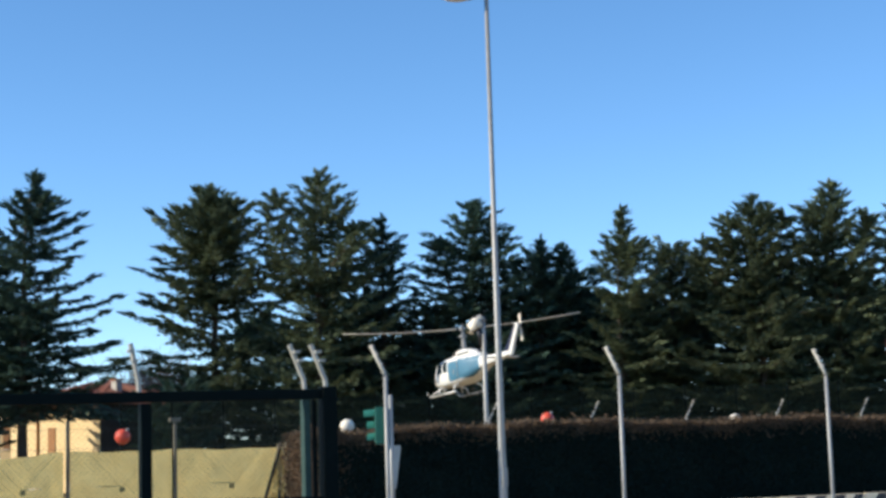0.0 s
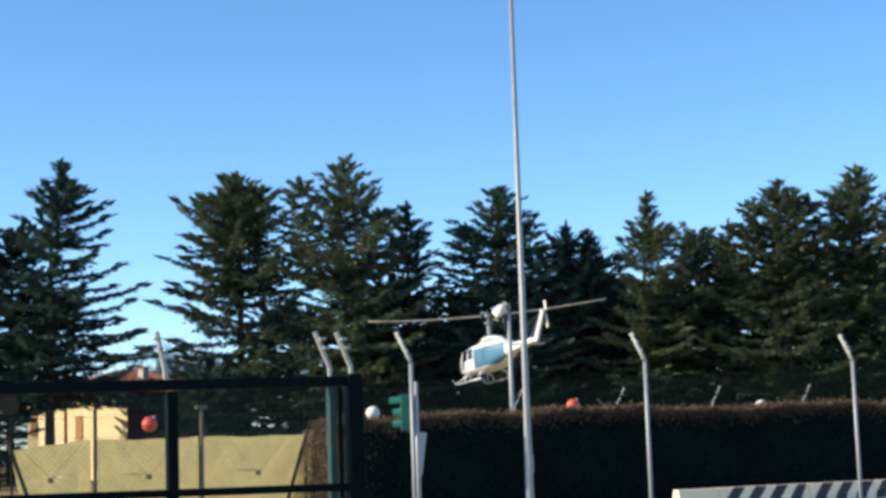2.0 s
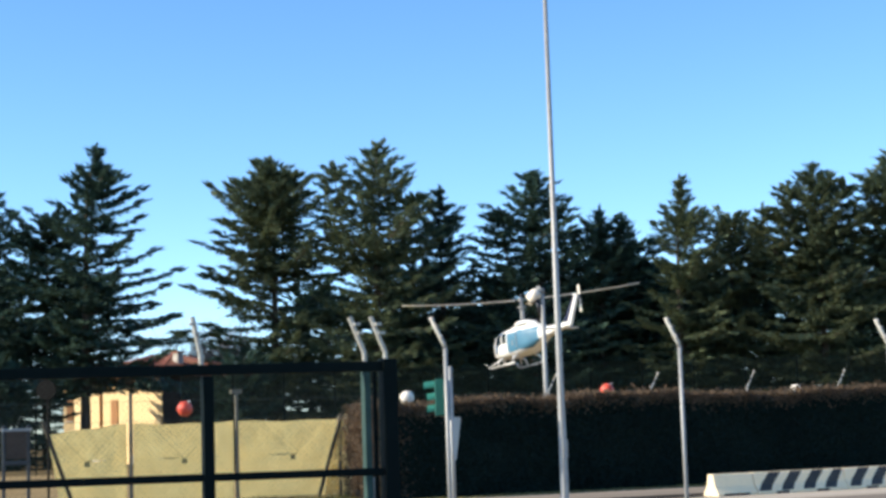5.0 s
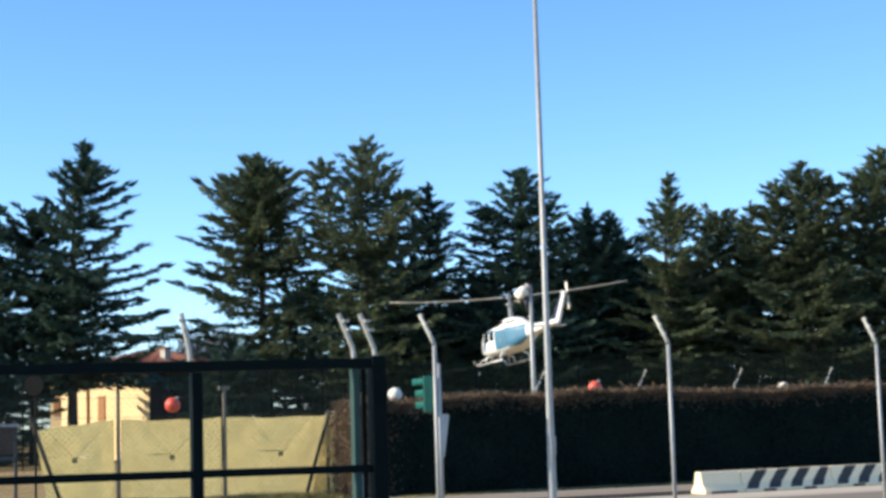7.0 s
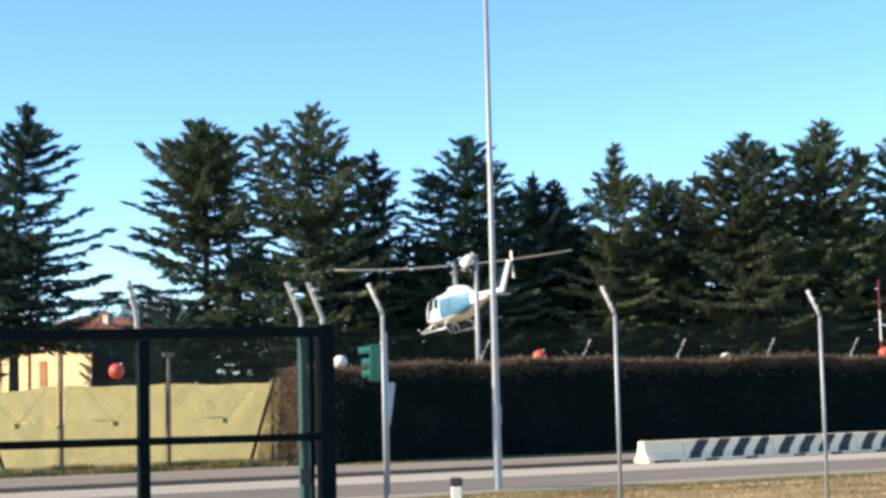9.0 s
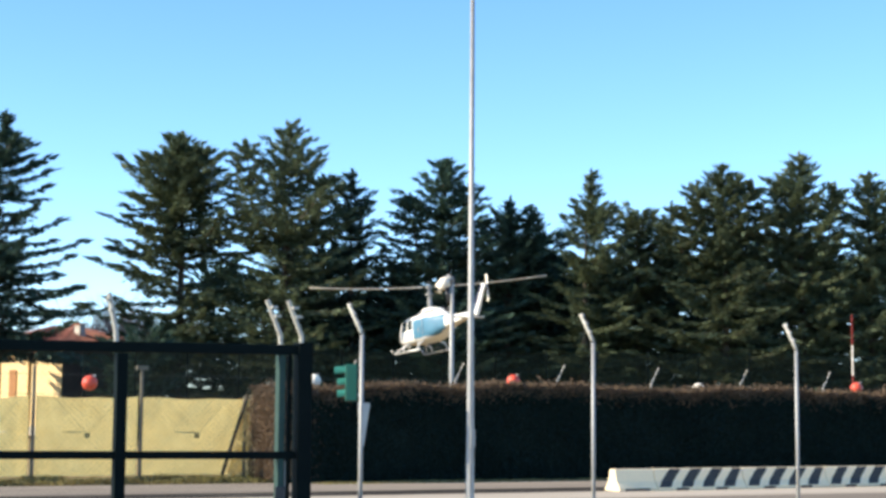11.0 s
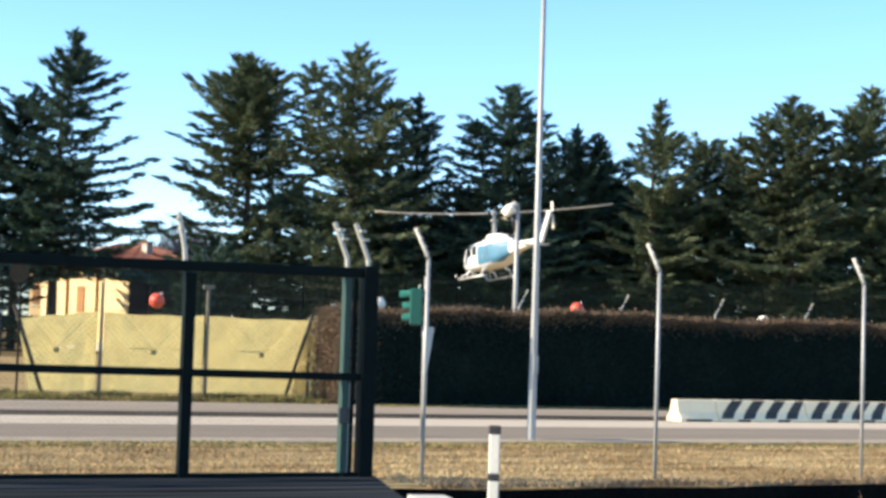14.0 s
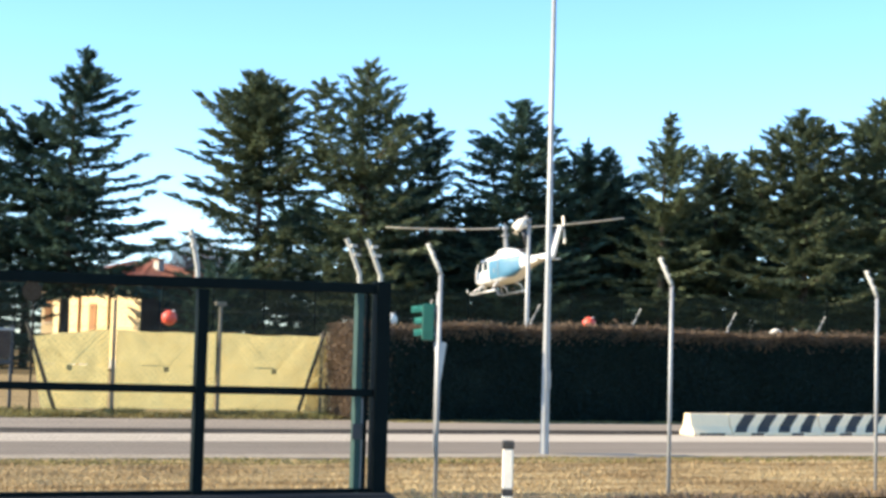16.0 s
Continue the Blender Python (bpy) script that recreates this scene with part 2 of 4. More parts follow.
def sheet(name, x0, x1, profile, material, label, category, nx=2):
    """A strip of ground along x, with the cross-section given as (y, z) pairs."""
    xs = [x0 + (x1 - x0) * i / (nx - 1) for i in range(nx)]
    verts = [(x, y, z) for x in xs for y, z in profile]
    k = len(profile)
    faces = [(i * k + j, (i + 1) * k + j, (i + 1) * k + j + 1, i * k + j + 1) for i in range(nx - 1) for j in range(k - 1)]
    return tagged(raw_part(name, verts, faces, material), label, category, kind="structure")


# ---- ground, ditch, road, drive ----
rng = np.random.default_rng(7)


def make_ground():
    ys = [-3000, -200, -20, 0, 8, 12.6, 13.5, 13.9, 15.0, 15.75, 16.0, 16.12, 16.25, 17, 18, 19, 20, 21, 22, 22.7, 23.2, 38, 60, 200, 3000]
    zs = {13.5: -0.03, 13.9: -0.55, 15.0: -1.1, 15.75: -1.15, 16.0: -0.95, 16.12: -0.01, 12.6: 0.0}
    xs = [-3000, -300, -20] + [0.5 * i for i in range(-10, 81)] + [80, 400, 3000]
    verts, faces = [], []
    for x in xs:
        for y in ys:
            z = zs.get(y, 0.0)
            if 12 < y < 24 and -5 <= x <= 40:
                z += 0.025 * noise.noise((x * 0.7, y * 0.9, 0)) * (1 if y < 23 else 0.3)
            verts.append((x, y, z))
    k = len(ys)
    for i in range(len(xs) - 1):
        for j in range(k - 1):
            faces.append((i * k + j, (i + 1) * k + j, (i + 1) * k + j + 1, i * k + j + 1))
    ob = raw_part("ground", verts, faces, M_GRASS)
    # ditch faces: the recess's shade is put into a near-black earth colour
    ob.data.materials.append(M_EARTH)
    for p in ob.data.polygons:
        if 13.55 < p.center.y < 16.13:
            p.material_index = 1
    return tagged(ob, "dry straw-coloured winter grass with a dark ditch", "ground", kind="structure")


make_ground()
sheet("road", -300, 400, [(23.1, -0.05), (23.1, 0.015), (24.4, 0.02), (27.45, 0.03)], M_ASPHALT, "grey worn asphalt road along a grass verge", "road")
sheet("road_shoulder", -300, 400, [(27.45, 0.03), (30.05, 0.03)], M_PALE, "pale sun-bleached strip of worn road surface", "road")
# a darker, streaked strip laid over the apron's near edge
sheet("dark_seam", -300, 400, [(30.05, 0.034), (31.9, 0.034)], M_SEAM, "dark streaked strip along the road", "road")
sheet("apron", -300, 400, [(30.05, 0.022), (30.98, 0.022), (33.0, 0.03), (36.4, 0.03), (36.42, -0.05)], M_APRON, "old dark asphalt apron before the hedge", "pavement")
sheet("edge_line", -300, 400, [(23.25, 0.022), (24.1, 0.025)], M_LINE, "pale dusty concrete edge strip along the road", "road edge")


def make_driveway():
    """The drive: a slab that bridges the ditch up to the gate."""
    bm = bmesh.new()
    prof = [(-30.0, 17.65), (7.75, 17.65), (7.6, 17.2), (6.75, 14.45), (-30.0, 14.45)]
    low = [bm.verts.new((x, y, -0.28)) for x, y in prof]
    top = [bm.verts.new((x, y, 0.02)) for x, y in prof]
    bm.faces.new(top)
    bm.faces.new(low[::-1])
    for i in range(5):
        bm.faces.new((low[i], low[(i + 1) % 5], top[(i + 1) % 5], top[i]))
    bmesh.ops.recalc_face_normals(bm, faces=bm.faces[:])
    tagged(link_mesh("driveway", bm, M_DRIVE), "dark blue-grey asphalt drive slab bridging the ditch, shadow streaks painted in", "driveway", kind="structure")


make_driveway()


def blades(name, x0, x1, y0, y1, count, height, material, label, width=0.02, lean=0.6, seed=1, z0=0.0):
    r = np.random.default_rng(seed)
    x, y = r.uniform(x0, x1, count), r.uniform(y0, y1, count)
    clump = 0.5 + 0.5 * np.sin(x * 2.3 + 1.7 * np.sin(y * 1.9)) * np.cos(y * 2.9 + 0.8 * np.sin(x * 1.3))
    h = height * r.uniform(0.35, 1.0, count) * (0.45 + 0.75 * clump)
    a, la = r.uniform(0, 2 * np.pi, count), r.uniform(0, 2 * np.pi, count)
    w = width * r.uniform(0.6, 1.4, count)
    lx, ly = np.cos(la) * h * lean, np.sin(la) * h * lean
    base = np.stack([x, y, np.full(count, z0)], 1)
    side = np.stack([np.cos(a) * w, np.sin(a) * w, np.zeros(count)], 1)
    mid = base + np.stack([lx * 0.35, ly * 0.35, h * 0.6], 1)
    tip = base + np.stack([lx, ly, h], 1)
    vs = np.stack([base - side, base + side, mid + side * 0.7, mid - side * 0.7, tip], 1).reshape(-1, 3)
    fs = []
    for i in range(count):
        k = i * 5
        fs += [(k, k + 1, k + 2, k + 3), (k + 3, k + 2, k + 4)]
    return tagged(raw_part(name, vs.tolist(), fs, material), label, "grass", kind="stuff")


blades("dry_grass", 7.75, 22, 16.1, 23.15, 46000, 0.055, M_STRAW, "short dry straw-coloured winter grass on the verge", width=0.011, lean=1.1, seed=3)
blades("dry_grass", -1, 7.75, 17.7, 23.15, 22000, 0.055, M_STRAW, "short dry straw-coloured grass behind the gate", width=0.011, lean=1.1, seed=13)
blades("ditch_edge_grass", 7.75, 20, 16.05, 16.25, 1500, 0.13, M_WEED, "ragged dead grass along the ditch edge", width=0.009, lean=1.2, seed=14)
blades("green_grass", -1, 24, 22.1, 23.2, 9000, 0.05, M_GREENBLADE, "greener short grass along the road edge", seed=4)
blades("weeds", 6.9, 18, 12.7, 13.6, 5000, 0.22, M_WEED, "tangled dry weeds on the ditch bank", width=0.006, lean=1.0, seed=5, z0=-0.12)
blades("reeds", 0, 18, 13.0, 13.6, 40, 0.42, M_WEED, "thin dry reed stalks beside the ditch", width=0.005, lean=0.35, seed=6, z0=-0.15)
blades("verge_grass", 4, 16.2, 36.6, 38.2, 11000, 0.24, M_VERGE, "rough olive grass at the foot of the screen fence", seed=8)
blades("hedge_foot_grass", 15.8, 30, 35.3, 36.5, 6000, 0.05, M_VERGE, "thin green-brown grass along the hedge foot", seed=9, z0=0.03)


# ---- near fence and gate ----
def bent_post(height, arm, lean, radius, name="fence_post", label="galvanised steel fence post with a bent arm"):
    """A post whose top bends over; lean is the arm's run along x and y."""
    t = thing(name, Matrix(), label, "fence post", "bent fence posts")
    part("post", tube([(0, 0, -0.3), (0, 0, height * 0.5), (0, 0, height)], radius, 12), M_GALV, t, smooth=True)
    part("arm", tube([(0, 0, height - 0.01), (lean[0] * 0.12, lean[1] * 0.12, height + arm * 0.14), (lean[0], lean[1], height + arm)], [radius, radius * 1.02, radius * 0.95], 12), M_POSTCAP, t, "pale bent arm", smooth=True)
    for k in (0.35, 0.65, 0.93):
        part("hook", box(lean[0] * k - 0.012, lean[1] * k - 0.05, height + arm * k - 0.012, lean[0] * k + 0.012, lean[1] * k + 0.02, height + arm * k + 0.02), M_GALV, t)
    return t


ARM = (-0.155 * CT - 0.02 * ST, 0.155 * ST - 0.02 * CT)
first_post = bent_post(2.50, 0.34, ARM, 0.0235)
first_post.matrix_world = pose(7.885, 16.62, 0)
for x, y in ((11.0, 16.68), (14.33, 16.9), (17.66, 17.12)):
    copy_thing(first_post, pose(x, y, 0))


def make_gate():
    g = thing("gate", pose(0, 17.4, 0), "dark green steel gate with wire mesh panels", "gate")
    for nm, x1, half, z0, z1, slope in (("top_rail", 7.55, 0.05, 2.28, 2.395, 0.009), ("middle_rail", 7.42, 0.04, 1.105, 1.19, -0.005)):
        bm = box(-6, -half, z0, x1, half, z1, 0.008)
        for v in bm.verts:
            v.co.z += slope * (v.co.x - 7.4)
        part(nm, bm, M_GATE, g)
    part("bottom_rail", box(-6, -0.03, 0.022, 7.42, 0.03, 0.07, 0.006), M_GATE, g)
    for x0, x1 in ((1.22, 1.34), (5.32, 5.44), (-2.9, -2.78)):
        part("upright", box(x0, -0.06, 0.0, x1, 0.06, 2.25, 0.008), M_GATE, g)
    part("end_upright", box(7.215, -0.03, 0.0, 7.29, 0.09, 2.275, 0.006), M_GATELIT, g, "upright in the gate's green, painted as sunlit")
    part("guide_bar", box(7.335, 0.0, 0.0, 7.375, 0.05, 2.275, 0.004), M_GATE, g)
    # added pale strip: stands in for daylight through the gap's lower half
    part("guide_strip", box(7.308, 0.0, 0.0, 7.322, 0.03, 1.08, 0.003), M_GALV, g, "pale strip standing in for the light gap")
    part("gate_post", box(7.43, -0.09, 0.0, 7.60, 0.09, 2.42, 0.01), M_GATE, g)
    part("lock_box", box(7.18, -0.05, 0.62, 7.30, -0.032, 0.80, 0.005), M_HELIDARK, g)
    for x in (5.32, 7.24, 7.50):
        part("arm", tube([(x, 0, 2.36), (x - 0.01, 0, 2.50), (x + (-0.17 if x > 6 else -0.09), 0.02, 2.90)], 0.028, 10), M_POSTCAP, g, "pale bent steel arm")
        for k in (0.5, 0.75):
            part("hook", box(x - 0.17 * k - 0.01, -0.06, 2.50 + 0.4 * k, x - 0.17 * k + 0.06, 0.0, 2.53 + 0.4 * k), M_POSTCAP, g)
    # diamond mesh, panel by panel
    for x0, x1 in ((1.34, 5.30), (5.44, 7.20)):
        for z0, z1 in ((0.13, 1.10), (1.19, 2.28)):
            vs, fs = [], []
            step, w, h = 0.066, 0.0012, z1 - z0
            for sgn in (1, -1):
                s = -h
                while s < (x1 - x0):
                    a, b = max(0.0, s), min(x1 - x0, s + h)
                    if b - a > 0.01:
                        za, zb = a - s, b - s
                        if sgn < 0:
                            za, zb = h - za, h - zb
                        k = len(vs)
                        vs += [(x0 + a - w, 0, z0 + za), (x0 + a + w, 0, z0 + za), (x0 + b + w, 0, z0 + zb), (x0 + b - w, 0, z0 + zb)]
                        vs += [(x0 + a, -w, z0 + za), (x0 + a, w, z0 + za), (x0 + b, w, z0 + zb), (x0 + b, -w, z0 + zb)]
                        fs += [(k, k + 1, k + 2, k + 3), (k + 4, k + 5, k + 6, k + 7)]
                    s += step
            part_ob = raw_part("wire_mesh", vs, fs, M_WIRE, g, "grey diamond wire mesh")
            part_ob["kind"] = "stuff"


make_gate()


# ---- delineator, concrete box ----
def make_delineator():
    t = thing("delineator_post", pose(*V(0.335, 15.5), 0), "white plastic roadside marker post with black bands", "marker post")
    part("body", box(-0.05, -0.035, -0.5, 0.05, 0.035, 0.30, 0.012), M_WHITE, t)
    part("band", box(-0.055, -0.04, 0.30, 0.055, 0.04, 0.365, 0.01), M_BLACK, t, "black band")
    part("upper_body", box(-0.05, -0.035, 0.365, 0.05, 0.035, 0.735, 0.012), M_WHITE, t)
    part("cap", box(-0.058, -0.042, 0.735, 0.058, 0.042, 0.815, 0.014), M_BLACK, t, "black cap")
    t.rotation_euler = (0, 0, radians(TURN))


make_delineator()


def make_culvert_box():
    t = thing("concrete_box", pose(*V(-0.215, 16.05), 0, 0, 0, TURN + 14), "pale concrete utility box with a recessed front", "utility box")
    part("body", box(-0.19, -0.02, -0.7, 0.19, 0.36, 0.06, 0.012), M_CONC, t)
    for x0, x1, z0, z1 in ((-0.19, -0.135, -0.7, 0.06), (0.135, 0.19, -0.7, 0.06), (-0.135, 0.135, 0.005, 0.06)):
        part("rim", box(x0, -0.06, z0, x1, -0.02, z1, 0.006), M_CONC, t)
    part("cover", box(-0.185, -0.055, 0.061, 0.185, 0.355, 0.07, 0.003), M_CONC, t, "thin concrete cover")


make_culvert_box()


# ---- street lamp, signal ----
def make_street_lamp():
    t = thing("street_lamp", pose(*V(1.272, 27.4), 0), "tall tapered galvanised steel street lamp on the verge", "street lamp")
    part("pole", tube([(0, 0, -0.2), (0, 0, 0.0), (0, 0, 2.5), (0, 0, 9.42)], [0.074, 0.074, 0.053, 0.035], 20), M_GALV, t, smooth=True)
    part("inspection_door", box(-0.045, -0.092, 1.1, 0.045, -0.07, 1.4, 0.006), M_GALV, t)
    ax, ay = V(-1, 0)
    part("arm", tube([(0, 0, 9.33), (ax * 0.12, ay * 0.12, 9.36), (ax * 0.3, ay * 0.3, 9.38)], 0.026, 10), M_GALV, t)
    bm = ball(0.5, (0, 0, 0), 20, 10, (0.68, 0.28, 0.16))
    bmesh.ops.transform(bm, matrix=pose(ax * 0.46, ay * 0.46, 9.38, 0, 0, math.degrees(math.atan2(ay, ax))), verts=bm.verts[:])
    head = part("lamp_head", bm, M_HELIGREY, t, "dark grey lamp housing", smooth=True)
    bm = ball(0.5, (0, 0, 0), 16, 8, (0.46, 0.20, 0.12))
    bmesh.ops.transform(bm, matrix=pose(ax * 0.5, ay * 0.5, 9.34, 0, 0, math.degrees(math.atan2(ay, ax))), verts=bm.verts[:])
    part("lens", bm, M_WHITE, head, "frosted lens", smooth=True)


make_street_lamp()


def make_signal():
    x, y = V(-0.53, 27.0)
    t = thing("traffic_signal", pose(x, y, 0, 0, 0, TURN), "green three-lamp traffic signal on a grey pole", "traffic light")
    part("pole", tube([(0, 0, -0.2), (0, 0, 1.3), (0, 0, 2.62)], 0.036, 14), M_GALV, t, smooth=True)
    part("pole_cap", ball(0.038, (0, 0, 2.62), 12, 6, (1, 1, 0.5)), M_GALV, t)
    # the lamps face along the road
    case = part("case", box(-0.26, -0.07, 1.84, -0.06, 0.17, 2.44, 0.02), M_SIGGREEN, t, "dark green signal case")
    for z in (2.33, 2.14, 1.95):
        bm = bmesh.new()
        n = 12
        ring0, ring1 = [], []
        for k in range(n + 1):
            a = math.pi * (-0.1 + 1.2 * k / n)
            ring0.append(bm.verts.new((-0.25, 0.05 + 0.092 * math.cos(a), z + 0.082 * math.sin(a))))
            ring1.append(bm.verts.new((-0.44 + (0.05 if z < 2.2 else 0), 0.05 + 0.092 * math.cos(a), z + 0.082 * math.sin(a) - 0.015)))
        for k in range(n):
            bm.faces.new((ring0[k], ring0[k + 1], ring1[k + 1], ring1[k]))
        bmesh.ops.solidify(bm, geom=bm.faces[:], thickness=0.008)
        part("hood", bm, M_HOOD, t, "turquoise lamp hood")
        part("lens", ball(0.075, (-0.258, 0.05, z), 14, 8, (0.25, 1, 1)), M_HELIDARK, case, "unlit lens")
    for z in (1.95, 2.33):
        part("bracket", box(-0.07, -0.02, z - 0.02, 0.0, 0.02, z + 0.02), M_GALV, t)
    part("back_box", box(-0.035, 0.05, 1.86, 0.03, 0.15, 2.42, 0.01), M_SIGGREEN, t)


make_signal()


def make_triangle_sign():
    """A triangular sign, point down, seen from behind and nearly edge-on."""
    x, y = V(-0.485, 27.25)
    t = thing("road_sign", pose(x, y, 0, 0, 0, TURN + 66), "triangular road sign seen from its grey back", "road sign")
    bm = bmesh.new()
    pts = [(-0.40, 1.79), (-0.37, 1.82), (0.37, 1.82), (0.40, 1.79), (0.03, 1.12), (-0.03, 1.12)]
    f = bm.faces.new([bm.verts.new((px * 0.6, 0.0, pz)) for px, pz in pts])
    r = bmesh.ops.extrude_face_region(bm, geom=[f])
    bmesh.ops.translate(bm, vec=(0, 0.012, 0), verts=[v for v in r["geom"] if isinstance(v, bmesh.types.BMVert)])
    bmesh.ops.recalc_face_normals(bm, faces=bm.faces[:])
    part("plate", bm, M_GALV, t)
    part("post", tube([(0, 0.06, -0.2), (0, 0.06, 1.86)], 0.026, 12), M_GALV, t, smooth=True)
    for z in (1.35, 1.7):
        part("clamp", box(-0.06, 0.012, z - 0.02, 0.06, 0.06, z + 0.02), M_GALV, t)


make_triangle_sign()


# ---- barriers ----
def make_barrier(length, striped):
    t = thing("concrete_barrier", Matrix(), "low concrete barrier painted with black and white stripes" if striped else "low plain white concrete barrier", "barrier", "road barriers")
    prof = [(-0.26, 0.0), (-0.26, 0.06), (-0.15, 0.20), (-0.09, 0.47), (0.09, 0.47), (0.15, 0.20), (0.26, 0.06), (0.26, 0.0)]

    def y_at(z):
        return -0.26 + (z - 0.06) * 0.11 / 0.14 if z < 0.20 else -0.15 + (z - 0.20) * 0.06 / 0.27

    bm = bmesh.new()
    a = [bm.verts.new((0.0, y, z)) for y, z in prof]
    b = [bm.verts.new((length, y, z)) for y, z in prof]
    for i in range(len(prof) - 1):
        bm.faces.new((a[i], a[i + 1], b[i + 1], b[i]))
    bm.faces.new((a[-1], a[0], b[0], b[-1]))
    bm.faces.new(a)
    bm.faces.new(b[::-1])
    bmesh.ops.recalc_face_normals(bm, faces=bm.faces[:])
    bmesh.ops.bevel(bm, geom=bm.edges[:], offset=0.012, segments=1, affect="EDGES")
    part("body", bm, M_BARRIER, t)
    for x in (0.5, length - 0.9):
        part("lifting_slot", box(x, -0.268, 0.0, x + 0.35, -0.2, 0.055), M_BLACK, t, "dark forklift slot")
    if striped:
        n = 4
        for k in range(n):
            x = 0.03 + 0.61 * k
            for side in (-1, 1):
                bm = bmesh.new()
                cols = []
                for z in (0.07, 0.20, 0.465):
                    s = (z - 0.07) / 0.395 * 0.40
                    cols.append([bm.verts.new((min(length - 0.02, x + s + d), side * (-y_at(z) + 0.004), z)) for d in (0, 0.33)])
                for c0, c1 in zip(cols, cols[1:]):
                    bm.faces.new((c0[0], c0[1], c1[1], c1[0]))
                bmesh.ops.recalc_face_normals(bm, faces=bm.faces[:])
                part("stripe", bm, M_BLACK, t, "black diagonal stripe")
    return t


plain = make_barrier(1.06, False)
striped = make_barrier(2.54, True)
JX, JY, JA = 20.36, 30.05, 3.0
ja = radians(JA)
plain.matrix_world = pose(JX, JY, 0.03, 0, 0, JA)
striped.matrix_world = pose(JX + 1.08 * math.cos(ja), JY + 1.08 * math.sin(ja), 0.03, 0, 0, JA)
for k in range(1, 5):
    d = 1.08 + 2.56 * k
    copy_thing(striped, pose(JX + d * math.cos(ja), JY + d * math.sin(ja), 0.03, 0, 0, JA))


# ---- hedge ----
def leaf_cloud(centres, size, r, flat=0.0):
    """Small four-cornered leaves about the centres, turned at random."""
    n = len(centres)
    a = r.normal(size=(n, 3))
    a[:, 2] *= 1 - flat
    a /= np.linalg.norm(a, axis=1)[:, None]
    b = np.cross(a, r.normal(size=(n, 3)))
    b /= np.linalg.norm(b, axis=1)[:, None]
    s = size * r.uniform(0.6, 1.4, n)[:, None]
    v = np.stack([centres - a * s, centres + b * s * 0.45, centres + a * s, centres - b * s * 0.45], 1).reshape(-1, 3)
    return v.tolist(), [(4 * i, 4 * i + 1, 4 * i + 2, 4 * i + 3) for i in range(n)]


HX0, HX1, HY0, HY1 = 15.2, 48.0, 36.15, 37.65


def hedge_top(x):
    return 2.42 + 0.05 * math.sin(x * 0.9) + 0.03 * math.sin(x * 2.7 + 1) - 0.24 * math.exp(-((x - 16.35) / 0.75) ** 2)


def make_hedge():
    r = np.random.default_rng(11)
    t = thing("hedge", pose(0, 0, 0), "clipped evergreen hedge with browned top", "hedge")
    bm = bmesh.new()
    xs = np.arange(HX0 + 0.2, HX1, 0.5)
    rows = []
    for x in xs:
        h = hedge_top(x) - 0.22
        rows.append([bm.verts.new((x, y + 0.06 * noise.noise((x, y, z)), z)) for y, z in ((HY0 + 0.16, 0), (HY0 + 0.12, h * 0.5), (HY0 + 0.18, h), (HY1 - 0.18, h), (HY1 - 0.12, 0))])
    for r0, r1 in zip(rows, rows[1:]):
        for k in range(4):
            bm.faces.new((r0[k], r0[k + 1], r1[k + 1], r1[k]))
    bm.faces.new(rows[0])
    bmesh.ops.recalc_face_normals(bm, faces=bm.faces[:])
    # plain shell whose near-black colour paints the shade between the leaves
    part("core", bm, M_CORE, t, "dark core painting the shade behind the leaves")
    top = np.vectorize(hedge_top)
    n = 100000
    x = r.uniform(HX0, HX1 - 8, n)
    z = r.uniform(0.02, 1.0, n) ** 0.9 * (top(x) - 0.12)
    bulge = 0.03 * np.sin(x * 1.7 + z * 2.1) + 0.02 * np.sin(x * 4.3 - z * 3.7)
    y = HY0 + 0.10 + bulge + r.uniform(-0.08, 0.14, n)
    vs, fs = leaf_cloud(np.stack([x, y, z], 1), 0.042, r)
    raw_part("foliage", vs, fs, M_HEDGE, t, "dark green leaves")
    n = 36000
    x = r.uniform(HX0, HX1 - 6, n)
    front = r.random(n) < 0.45
    y = np.where(front, HY0 + 0.08 + r.uniform(-0.10, 0.10, n), r.uniform(HY0, HY1, n))
    z = top(x) + np.where(front, -np.abs(r.normal(0, 0.17, n)), r.normal(-0.06, 0.07, n))
    vs, fs = leaf_cloud(np.stack([x, y, z], 1), 0.043, r)
    raw_part("dead_foliage", vs, fs, M_BROWN, t, "browned dead leaf tips")
    # the thin brown end of the hedge
    n = 15000
    x = HX0 - 0.3 + np.abs(r.normal(0, 0.5, n))
    y = r.uniform(HY0 - 0.1, HY1, n)
    z = r.uniform(0.05, 1, n) * (top(x) - 0.1)
    vs, fs = leaf_cloud(np.stack([x, y, z], 1), 0.036, r)
    raw_part("brown_end", vs, fs, M_BROWN, t, "dry brown leaves at the end")


make_hedge()


# ---- far fence, marker balls, tarpaulins ----
FY = 38.1
far_post = bent_post(2.55, 0.47, (0.22, -0.06), 0.03, label="grey far fence post with a bent arm behind the hedge")
far_post.matrix_world = pose(11 * 3.13 - 10.40, FY, 0)
for k in range(-1, 17):
    if k != 11 and not 1 <= k < 9:
        copy_thing(far_post, pose(k * 3.13 - 10.40, FY, 0))


def make_far_wire():
    t = thing("fence_wire", pose(0, FY, 0), "thin steel fence wires stretched between posts", "wire")
    for z in (2.50, 2.05):
        part("wire", tube([(-6, -0.35, z), (50, -0.35, z + 0.06)], 0.004, 5), M_WIRE, t)


make_far_wire()


